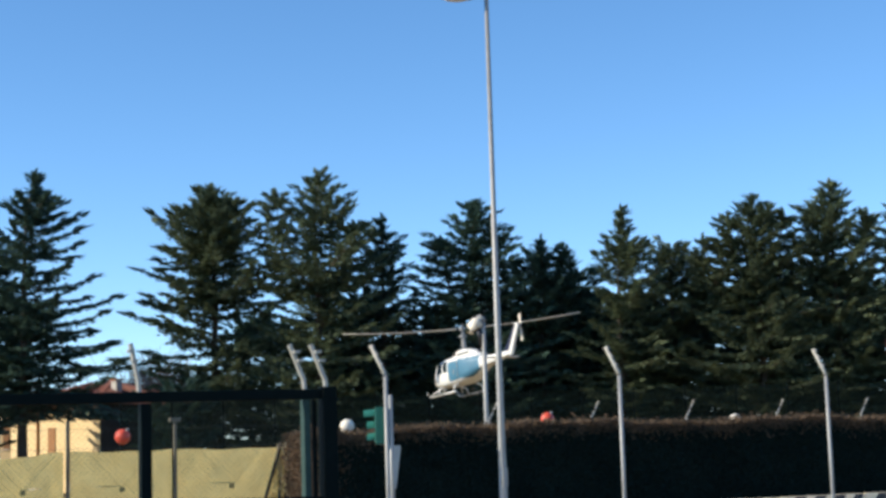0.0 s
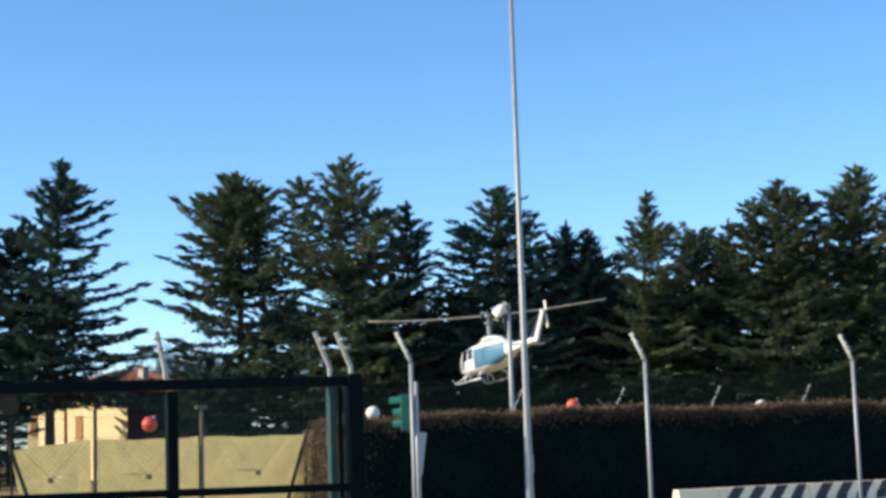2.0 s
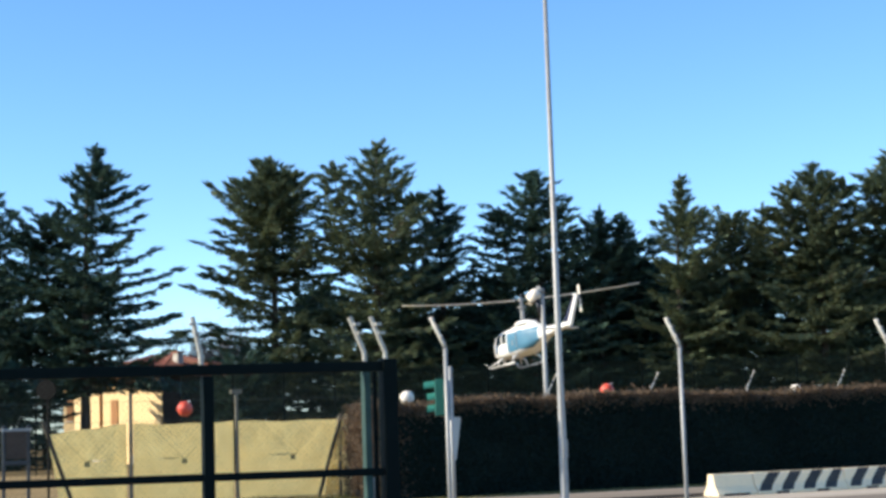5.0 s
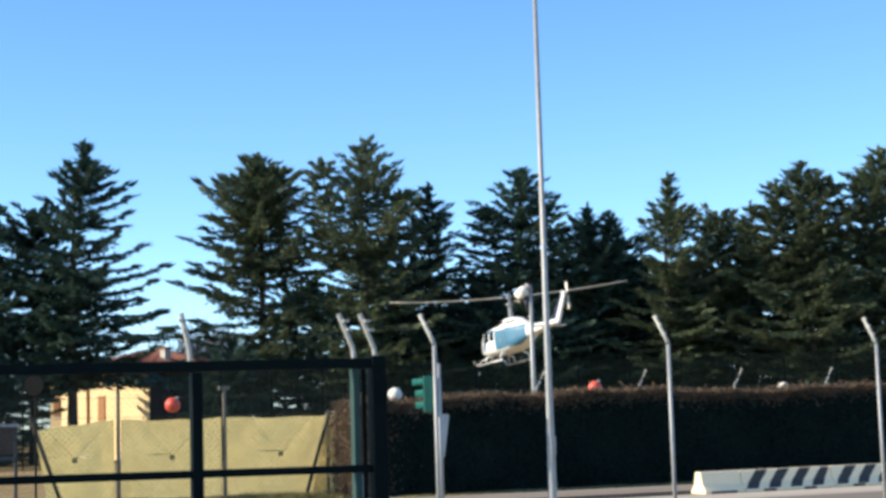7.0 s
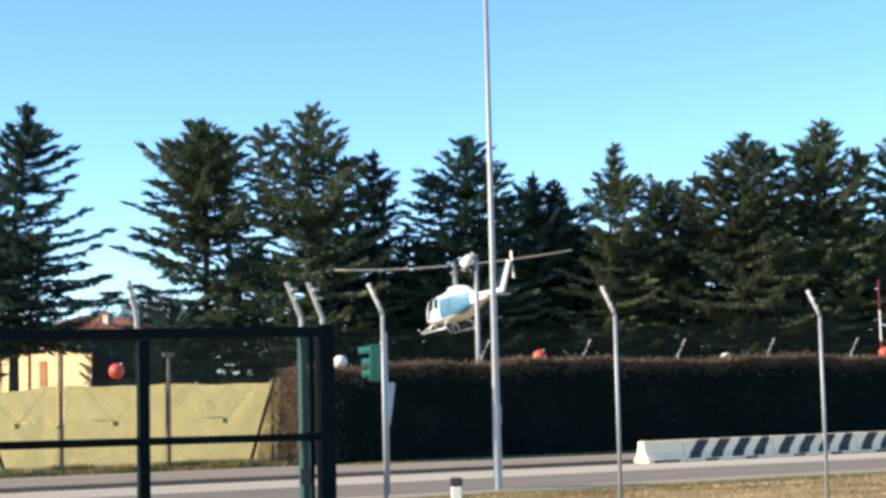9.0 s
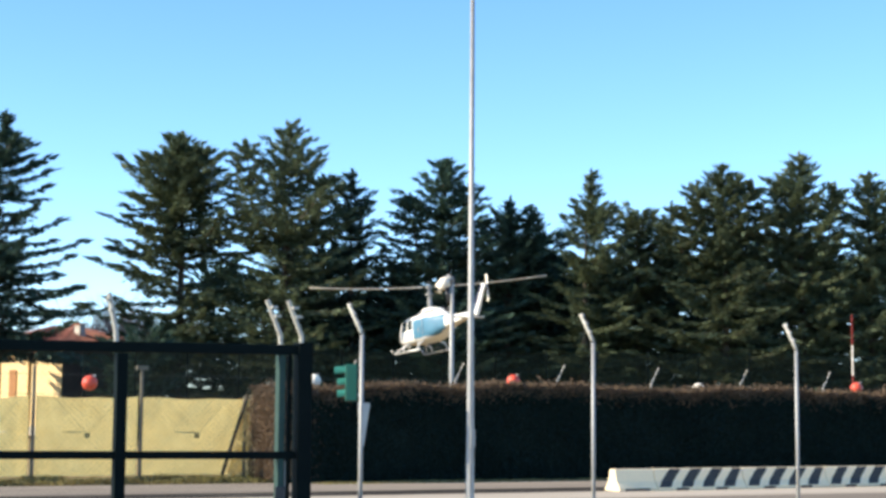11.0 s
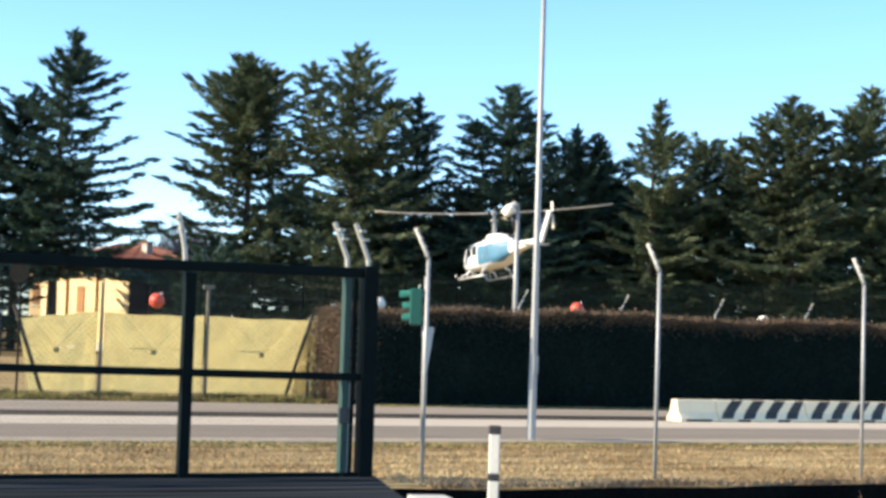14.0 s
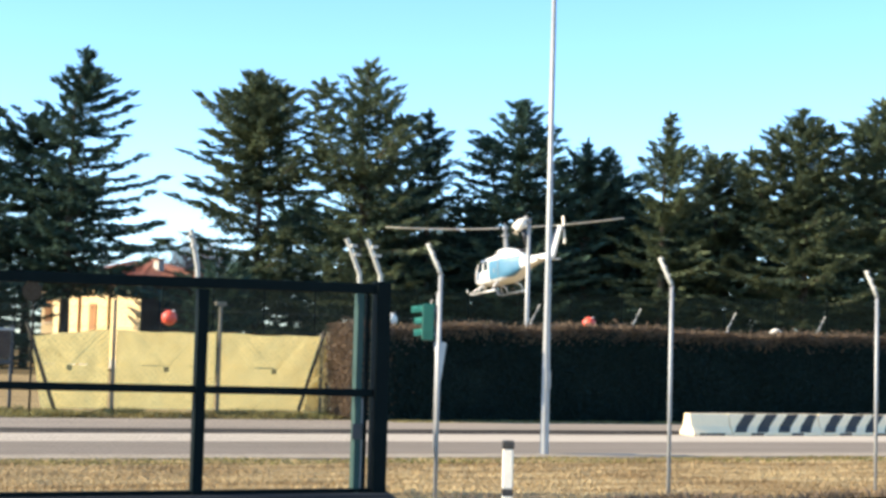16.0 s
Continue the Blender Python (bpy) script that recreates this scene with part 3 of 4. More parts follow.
def make_ball(x, z, red):
    t = thing("marker_ball", pose(x, FY - 0.35, z), ("orange-red" if red else "white") + " plastic marker ball on the fence wire", "marker ball", "marker balls")
    part("lower_half", ball(0.178, (0, 0, 0), 24, 14, (1, 1, 1)), M_RED if red else M_WHITE, t, smooth=True)
    part("seam", tube([(0, 0, -0.012), (0, 0, 0.012)], 0.183, 24), M_RED if red else M_WHITE, t)
    part("clamp", tube([(0.06, -0.05, 0.145), (0.09, -0.05, 0.175), (0.125, -0.05, 0.16)], 0.018, 8), M_WHITE if red else M_POSTGREY, t, "small wire clamp")


for x, z, red in ((11.02, 2.33, True), (16.70, 2.47, False), (22.46, 2.56, True), (28.55, 2.43, False), (34.4, 2.55, True)):
    make_ball(x, z, red)


def make_screen_fence():
    posts = (9.78, 12.34, 14.95)
    for i, x in enumerate(posts):
        t = thing("screen_post", pose(x, FY - 0.16, 0), "grey concrete post holding a yellow tarpaulin", "fence post", "screen posts")
        h = 2.08 if i == 2 else 2.72
        part("post", box(-0.035, -0.035, -0.3, 0.035, 0.035, h, 0.01), M_POSTGREY, t)
        part("footing", box(-0.22, -0.2, -0.2, 0.22, 0.2, 0.05, 0.02), M_CONC, t, "pale concrete footing")
        if i == 1:
            part("head", box(-0.14, -0.04, 2.66, 0.14, 0.04, 2.76, 0.01), M_POSTGREY, t)
    for x0, x1, lean in ((7.85, 9.70, 0.35), (9.86, 12.28, 0.0), (12.40, 15.12, -0.001)):
        r = np.random.default_rng(int(x0 * 10))
        t = thing("tarpaulin", pose(0, FY, 0), "sunlit translucent yellow tarpaulin sheet tied to posts", "tarpaulin", "tarpaulins")
        nx, nz = 34, 26
        ph = r.uniform(0, 6, 6)
        for z0, z1, nm in ((0.18, 1.22, "lower_sheet"), (1.20, 2.02, "upper_sheet")):
            vs, fs = [], []
            for j in range(nz):
                for i in range(nx):
                    u, w = i / (nx - 1), j / (nz - 1)
                    z = z0 + (z1 - z0) * w
                    sag = 0.03 * math.sin(u * math.pi) * w
                    x = x0 + (x1 - x0) * u
                    if lean > 0:
                        x += lean * (1 - u) * (1 - z / 2.0)
                    if lean < 0:
                        x += lean * u * (1 - z / 2.0)
                    y = -0.075 + 0.004 * math.sin(9 * u + ph[0] + 2 * w) + 0.002 * math.sin(21 * u + 7 * w + ph[1]) - (0.012 if nm == "upper_sheet" else 0)
                    dv = abs(u - 0.5) * (x1 - x0)
                    y -= 0.006 * math.exp(-((dv - abs(z - 1.15) * 0.9) ** 2) / 0.004) * (1 if z > 1.1 else 0)
                    drop = 0.20 * (1 - u) ** 1.6 * max(0.0, z - 1.2) / 0.8 if lean > 0 else 0.0
                    y += 0.012 * noise.noise((x * 2.3, 1.0, z * 1.9)) + 0.007 * noise.noise((x * 6.1, 4.0, z * 5.3))
                    vs.append((x, y, z - drop - sag + 0.012 * math.sin(13 * u + ph[2]) * w))
            for j in range(nz - 1):
                for i in range(nx - 1):
                    k = j * nx + i
                    fs.append((k, k + 1, k + nx + 1, k + nx))
            ob = raw_part(nm, vs, fs, M_TARP, t)
            for p in ob.data.polygons:
                p.use_smooth = True
        xm = (x0 + x1) / 2
        part("tie", box(xm - 0.06, -0.108, 1.06, xm + 0.06, -0.10, 1.17, 0.003), M_TARPSEAM, t, "olive tie patch")
        for s in (-1, 1):
            part("rope", tube([(xm, -0.104, 1.14), (xm + s * 0.75, -0.104, 1.95)], 0.003, 6), M_TARPSEAM, t, "faint olive stay rope")
    for x0, x1 in ((7.75, 8.5), (15.0, 14.32)):
        t = thing("brace", pose(0, FY - 0.22, 0), "slanting grey fence brace beside the tarpaulin", "brace", "fence braces")
        part("bar", tube([(x0, 0, 2.12), (x1, 0, 0.0)], 0.045, 10), M_BRACE, t)


make_screen_fence()


def make_offcut():
    """A crumpled end of cloth hanging between the brace and the hedge."""
    t = thing("cloth_offcut", pose(0, FY, 0), "crumpled pale yellow-green cloth end beside the hedge", "tarpaulin")
    vs, fs = [], []
    nx, nz = 18, 40
    for j in range(nz):
        w = j / (nz - 1)
        z = 0.12 + 1.98 * w
        left = 14.50 + 0.52 * w
        right = 15.22 + 0.04 * math.sin(9 * w) - 0.10 * w
        for i in range(nx):
            u = i / (nx - 1)
            x = left + (right - left) * u
            fold = 0.07 * noise.noise((x * 5.0, 0, z * 3.2)) + 0.05 * noise.noise((x * 13.0, 2, z * 8.0))
            vs.append((x, -0.19 + fold, z))
    for j in range(nz - 1):
        for i in range(nx - 1):
            k = j * nx + i
            fs.append((k, k + 1, k + nx + 1, k + nx))
    raw_part("cloth", vs, fs, M_OFFCUT, t)


make_offcut()


def make_round_sign():
    x, y = V(-9.7, 36.5)
    t = thing("round_road_sign", pose(x, y, 0, 0, 0, TURN), "round road sign on a grey post seen from behind", "road sign")
    part("plate", tube([(0, 0, 2.8), (0, 0.015, 2.8)], 0.22, 24), M_DULL, t, "plate with shade put into its dark colour")
    part("post", tube([(0.03, 0.05, -0.2), (0.03, 0.05, 2.95)], 0.026, 10), M_DULL, t)


make_round_sign()


# ---- windsock ----
def make_windsock():
    x, y = V(2.06, 57.0)
    t = thing("windsock", pose(x, y, 0, 0, 0, TURN), "limp white and red windsock on a grey mast", "windsock")
    part("mast", tube([(0, 0, -0.2), (0, 0, 3.0), (0, 0, 6.45)], [0.085, 0.08, 0.07], 14), M_GALV, t, smooth=True)
    part("ring", tube([(-0.02, 0, 6.42), (-0.10, 0, 6.34)], 0.17, 16), M_HELIGREY, t)
    path = [(-0.08, 0, 6.30), (-0.26, 0.02, 6.24), (-0.42, 0.03, 6.08), (-0.47, 0.02, 5.90)]
    part("sock", tube(path, [0.19, 0.20, 0.19, 0.15], 16), M_WHITE, t, "white cloth band", smooth=True)
    # near-black tube: the sock's underside shade as a dark shape
    part("sock_end", tube([(-0.20, 0.02, 6.05), (-0.12, 0.02, 5.80), (-0.09, 0.0, 5.45)], [0.10, 0.09, 0.05], 12), M_HELIDARK, t, "dark tube painting the sock's shaded underside", smooth=True)


make_windsock()


def make_mast():
    x, y = V(16.0, 57.0)
    t = thing("striped_mast", pose(x, y, 0), "thin red and white warning mast behind the hedge", "mast")
    for k in range(5):
        part("section", tube([(0, 0, k * 1.05 - (0.2 if k == 0 else 0)), (0, 0, k * 1.05 + 1.05)], 0.028, 8), M_SOCKRED if k % 2 == 0 else M_WHITE, t)


make_mast()


# ---- helicopter ----
def make_helicopter():
    x, y = V(2.55, 101.0)
    head = 180 - 59 + TURN
    t = thing("helicopter", pose(x, y, 5.66, -1.5, 5.0, head), "white and blue hovering helicopter with skids", "helicopter")
    st = [  # x along the body, half width, bottom, top
        (3.20, 0.08, 0.95, 1.12), (3.08, 0.32, 0.80, 1.30), (2.80, 0.56, 0.68, 1.50), (2.50, 0.72, 0.60, 1.78), (2.15, 0.84, 0.55, 2.08), (1.75, 0.90, 0.53, 2.20),
        (1.25, 0.93, 0.52, 2.25), (0.75, 0.94, 0.52, 2.27), (0.2, 0.94, 0.52, 2.27), (-0.4, 0.90, 0.56, 2.24), (-0.9, 0.84, 0.66, 2.18), (-1.4, 0.72, 0.82, 2.08), (-1.9, 0.54, 1.02, 1.98), (-2.4, 0.40, 1.20, 1.90),
        (-3.2, 0.31, 1.32, 1.84), (-4.0, 0.25, 1.42, 1.82), (-4.8, 0.18, 1.50, 1.80), (-5.1, 0.07, 1.60, 1.74)]
    n = 44
    rings = []
    fine = []
    for s0, s1 in zip(st, st[1:]):
        k = max(1, round((s0[0] - s1[0]) / 0.12)) if s0[0] > -2.3 else 2
        fine += [tuple(p + (q - p) * i / k for p, q in zip(s0, s1)) for i in range(k)]
    for px, w, zb, zt in fine + [st[-1]]:
        ring = []
        for k in range(n):
            a = 2 * math.pi * k / n
            c, s = math.cos(a), math.sin(a)
            e = 0.55
            ring.append(Vector((px, w * math.copysign(abs(c) ** e, c), (zb + zt) / 2 + (zt - zb) / 2 * math.copysign(abs(s) ** e, s))))
        rings.append(ring)
    groups = {}
    for i in range(len(rings) - 1):
        for k in range(n):
            q = [rings[i][k], rings[i][(k + 1) % n], rings[i + 1][(k + 1) % n], rings[i + 1][k]]
            c = sum(q, Vector()) / 4
            side = abs(c.y) > 0.32
            if side and (0.76 < c.x < 1.24 or 1.36 < c.x < 1.95) and 1.32 < c.z < 1.98:
                key = "cabin_window"
            elif 2.2 < c.x < 2.6 and 1.48 < c.z < 2.0 and 0.06 < abs(c.y) < 0.62:
                key = "windscreen"
            elif side and -2.2 < c.x < 0.62 and 0.80 < c.z < 1.96:
                key = "side_panel"
            elif c.x < -2.2:
                key = "tail_boom"
            else:
                key = "body"
            groups.setdefault((key, c.y > 0 if key in ("cabin_window", "side_panel") else True), []).append(q)
    mats = {"cabin_window": (M_GLASSDARK, "dark cabin window"), "windscreen": (M_GLASSDARK, "dark windscreen"), "side_panel": (M_HELIBLUE, "mid-blue painted side"), "tail_boom": (M_HELIWHITE, ""), "body": (M_HELIWHITE, "white painted cabin shell")}
    for (key, _), quads in groups.items():
        bm = bmesh.new()
        for q in quads:
            bm.faces.new([bm.verts.new(v) for v in q])
        bmesh.ops.remove_doubles(bm, verts=bm.verts[:], dist=0.002)
        bmesh.ops.recalc_face_normals(bm, faces=bm.faces[:])
        part(key, bm, mats[key][0], t, mats[key][1], smooth=True)
    # door seams, and a small pale emblem on each blue side
    for s in (-1, 1):
        part("door_line", box(-0.42, s * 0.925 - 0.01, 0.95, -0.38, s * 0.925 + 0.01, 1.85), M_HELIGREY, t)
        part("emblem", box(-0.03, s * 0.945 - 0.008, 1.15, 0.07, s * 0.945 + 0.008, 1.45, 0.006), M_HELIGREY, t, "pale emblem block")
    # engine cowling
    def hull(stations, name, material, label=""):
        bm = bmesh.new()
        m = 16
        rr = []
        for px, w, zb, zt in stations:
            ring = [bm.verts.new((px, w * math.copysign(abs(math.cos(2 * math.pi * k / m)) ** 0.7, math.cos(2 * math.pi * k / m)), (zb + zt) / 2 + (zt - zb) / 2 * math.copysign(abs(math.sin(2 * math.pi * k / m)) ** 0.7, math.sin(2 * math.pi * k / m)))) for k in range(m)]
            rr.append(ring)
        for r0, r1 in zip(rr, rr[1:]):
            for k in range(m):
                bm.faces.new((r0[k], r0[(k + 1) % m], r1[(k + 1) % m], r1[k]))
        bm.faces.new(rr[0])
        bm.faces.new(rr[-1][::-1])
        bmesh.ops.recalc_face_normals(bm, faces=bm.faces[:])
        return part(name, bm, material, t, label, smooth=True)

    hull([(1.15, 0.28, 2.12, 2.26), (0.8, 0.40, 2.10, 2.48), (0.2, 0.46, 2.1, 2.66), (-0.6, 0.46, 2.05, 2.62), (-1.3, 0.42, 1.95, 2.44), (-2.1, 0.28, 1.8, 2.12)], "engine_cowling", M_HELIWHITE)
    for s in (-1, 1):
        hull([(-1.6, 0.13, 2.10, 2.38), (-2.0, 0.13, 2.12, 2.40), (-2.2, 0.12, 2.14, 2.38)], "exhaust", M_HELIDARK, "dark exhaust")
        hull([(0.75, 0.44, 2.3, 2.45), (0.3, 0.49, 2.3, 2.5)], "air_intake", M_HELIDARK)
    for s in (-1, 1):
        part("cowling_slot", box(-1.1, s * 0.46 - 0.02, 2.30, 0.1, s * 0.46 + 0.02, 2.38, 0.006), M_HELIDARK, t, "dark vent slot")
    part("mast", tube([(0, 0, 2.55), (0, 0, 3.4), (0, 0, 4.02)], [0.16, 0.12, 0.10], 14), M_HELIGREY, t, "grey rotor mast")
    part("swashplate", tube([(0, 0, 3.42), (0, 0, 3.52)], 0.26, 18), M_HELIGREY, t)
    hub = part("rotor_hub", box(-0.16, -0.16, 3.84, 0.16, 0.16, 4.02, 0.03), M_HELIGREY, t)
    ang = radians(59 + 180)
    d = Vector((math.cos(ang), math.sin(ang), 0))
    sd = Vector((-math.sin(ang), math.cos(ang), 0))
    for s in (-1, 1):
        bm = bmesh.new()
        for i in range(7):
            q = i / 6
            c = d * (s * (0.35 + 6.95 * q)) + Vector((0, 0, 3.93 + 0.34 * q * q + s * 0.20 * q + 0.061 * d.x * s * 7.3 * q))
            w, th = (0.20 if i == 0 else 0.26), 0.042
            bm.verts.new(c - sd * w), bm.verts.new(c + Vector((0, 0, th))), bm.verts.new(c + sd * w), bm.verts.new(c - Vector((0, 0, th)))
        bm.verts.ensure_lookup_table()
        for i in range(6):
            for k in range(4):
                bm.faces.new([bm.verts[j] for j in (i * 4 + k, i * 4 + (k + 1) % 4, i * 4 + 4 + (k + 1) % 4, i * 4 + 4 + k)])
        bm.faces.new([bm.verts[j] for j in (24, 25, 26, 27)])
        bmesh.ops.recalc_face_normals(bm, faces=bm.faces[:])
        part("rotor_blade", bm, M_BLADE, t, "long pale grey rotor blade", smooth=True)
        part("stabiliser_weight", tube([tuple(sd * (s * 0.2) + Vector((0, 0, 4.08))), tuple(sd * (s * 1.3) + Vector((0, 0, 4.08)))], 0.03, 8), M_HELIGREY, t)
    # fin, tailplane, tail rotor
    bm = bmesh.new()
    prof = [(-4.3, 1.75), (-5.1, 1.50), (-6.10, 3.22), (-5.70, 3.28), (-4.85, 2.15)]
    fs = [[bm.verts.new((px, s * (0.10 if pz < 3 else 0.06), pz)) for px, pz in prof] for s in (-1, 1)]
    bm.faces.new(fs[0])
    bm.faces.new(fs[1][::-1])
    for k in range(5):
        bm.faces.new((fs[0][k], fs[0][(k + 1) % 5], fs[1][(k + 1) % 5], fs[1][k]))
    bmesh.ops.recalc_face_normals(bm, faces=bm.faces[:])
    part("tail_fin", bm, M_HELIWHITE, t)
    for s in (-1, 1):
        bm = bmesh.new()
        for px, pz in ((-4.45, 1.85), (-4.90, 1.75), (-5.80, 3.18), (-5.68, 3.22), (-4.86, 2.22)):
            bm.verts.new((px, s * (0.118 if pz < 3 else 0.078), pz))
        bm.faces.new(bm.verts[:])
        part("fin_panel", bm, M_FIN, t, "dark blue fin panel")
    part("tailplane", box(-4.1, -1.2, 1.52, -3.7, 1.2, 1.58, 0.02), M_HELIWHITE, t)
    part("tail_rotor_gearbox", ball(0.18, (-5.85, -0.12, 3.12), 12, 8), M_HELIGREY, t)
    for s in (-1, 1):
        part("tail_rotor_blade", box(-5.95, -0.30, 3.12 + (0.1 if s > 0 else -0.9), -5.75, -0.26, 3.12 + (0.7 if s > 0 else -0.1), 0.015), M_WHITE, t)
    # skids
    for s in (-1, 1):
        part("skid", tube([(2.95, s * 1.1, 0.34), (2.75, s * 1.1, 0.12), (2.4, s * 1.1, 0.06), (0.35, s * 1.1, 0.06), (-0.3, s * 1.1, 0.06)], 0.065, 10), M_HELIWHITE, t, "pale skid tube", smooth=True)
        for px in (1.7, 0.0):
            part("skid_leg", tube([(px, s * 0.6, 0.56), (px, s * 0.95, 0.46), (px, s * 1.1, 0.07)], 0.055, 10), M_HELIWHITE, t, smooth=True)
        part("step", box(0.9, s * 1.12 - 0.1, 0.33, 1.3, s * 1.12 + 0.1, 0.36), M_HELIGREY, t)
        part("skid_strut", tube([(2.5, s * 1.2, 0.08), (1.9, s * 0.7, 0.55)], 0.03, 8), M_HELIWHITE, t)
    part("landing_light", ball(0.13, (2.2, 0.3, 0.5), 12, 8), M_HELIWHITE, t)
    part("wire_cutter", box(1.7, -0.02, 2.15, 1.95, 0.02, 2.4), M_HELIDARK, t)
    part("nose_panel", ball(0.25, (3.0, 0, 1.02), 12, 8, (1, 1.3, 0.7)), M_HELIWHITE, t)


make_helicopter()


# ---- house and distance ----
def make_house():
    x, y = V(-25.2, 128.0)
    ang = 52.0 + TURN
    t = thing("house", pose(x, y, 0, 0, 0, ang), "yellow rendered house with a red tiled hip roof", "house")
    # local axes: the corner at the origin, lit wall along +y, shaded wall along +x
    L, W, H = 12.2, 11.0, 6.75
    wall = part("wall", box(0, 0, 0, W, L, H), M_WALL, t)
    # thin dark sheet that paints the shade onto the wall turned from the sun
    part("side_wall", box(0.02, -0.05, 0, W, -0.004, H), M_DARKBROWN, t, "side wall with its shade painted dark brown")
    part("plinth", box(-0.03, -0.03, 0, W + 0.03, L + 0.03, 0.7), M_CONC, t)
    for yy, z0, wide, tall in ((5.25, 1.9, 0.85, 3.2), (10.9, 3.6, 0.8, 1.7)):
        w = part("window", box(-0.04, yy, z0, 0.02, yy + wide, z0 + tall), M_GLASSDARK, t)
        part("frame", box(-0.10, yy - 0.08, z0 - 0.08, -0.035, yy + wide + 0.08, z0, 0.0), M_WHITE, w)
        for k in range(2):
            part("shutter", box(-0.09, yy + k * wide / 2 + 0.01, z0, -0.045, yy + (k + 1) * wide / 2 - 0.01, z0 + tall), M_SHUTTER, w, "brown wooden shutter")
    part("drainpipe", tube([(-0.1, 7.35, 0.0), (-0.1, 7.35, H)], 0.09, 8), M_SHUTTER, t, "brown drainpipe")
    part("wall_pier", box(-0.22, 3.7, 0.0, -0.004, 4.9, H - 0.02), M_WALL, t)
    for xx in (1.8, 5.6):
        for z0 in (1.0, 4.0):
            part("window", box(xx, -0.09, z0, xx + 1.0, 0.02, z0 + 1.6), M_GLASSDARK, t)
    bm = bmesh.new()
    o = 0.6
    c = [bm.verts.new(p) for p in ((-o, -o, H), (W + o, -o, H), (W + o, L + o, H), (-o, L + o, H))]
    r0, r1 = bm.verts.new((W / 2, L / 2 - 1.2, H + 2.1)), bm.verts.new((W / 2, L / 2 + 1.2, H + 2.1))
    for f in ((c[0], c[1], r0), (c[1], c[2], r1, r0), (c[2], c[3], r1), (c[3], c[0], r0, r1), (c[3], c[2], c[1], c[0])):
        bm.faces.new(f)
    bmesh.ops.recalc_face_normals(bm, faces=bm.faces[:])
    roof = part("roof", bm, M_TILE, t, "weathered red tiles")
    for k in range(26):
        q = k / 25
        for p0, p1 in (((-o, -o + (L + 2 * o) * q, H), (W / 2, max(L / 2 - 1.2, min(L / 2 + 1.2, -o + (L + 2 * o) * q)), H + 2.1)), ((-o + (W + 2 * o) * q, -o, H), (W / 2, L / 2 - 1.2, H + 2.1))):
            part("tile_course", tube([Vector(p0) + Vector((0, 0, 0.03)), Vector(p1) + Vector((0, 0, 0.03))], 0.06, 5), M_TILE, roof)
    part("chimney", box(3.6, 2.2, H + 0.4, 4.2, 2.8, H + 2.0), M_CONC, roof)
    part("chimney_cap", box(3.5, 2.1, H + 2.0, 4.3, 2.9, H + 2.12), M_TILE, roof)
    part("gutter", tube([(-o, -o, H - 0.05), (-o, L + o, H - 0.05)], 0.08, 8), M_SHUTTER, t)


make_house()


def make_net_fence(x0, x1, along, high):
    """A dark screen behind the field."""
    t = thing("netting_fence", pose(*V(0, along), 0, 0, 0, TURN), "long dark green netting screen fence across the field", "fence", "netting fences")
    vs, fs = [], []
    n = int((x1 - x0) * 1.9)
    for i in range(n + 1):
        x = x0 + (x1 - x0) * i / n
        for j in range(7):
            z = high * j / 6
            vs.append((x, 0.012 * math.sin(x * 2.1 + j), z + (0.04 * math.sin(x * 1.3) if j == 6 else 0)))
    for i in range(n):
        for j in range(6):
            k = i * 7 + j
            fs.append((k, k + 7, k + 8, k + 1))
    raw_part("net", vs, fs, M_NET, t)
    for i in range(int((x1 - x0) / 2.6) + 1):
        x = x0 + 2.6 * i
        part("post", tube([(x, 0.12, -0.2), (x, 0.12, high + 0.1)], 0.04, 8), M_GATE, t)


make_net_fence(-15.5, 48.5, 84, 4.9)
# added dark filler left of the house, built as a lower net section
make_net_fence(-46.0, -23.0, 92, 3.9)


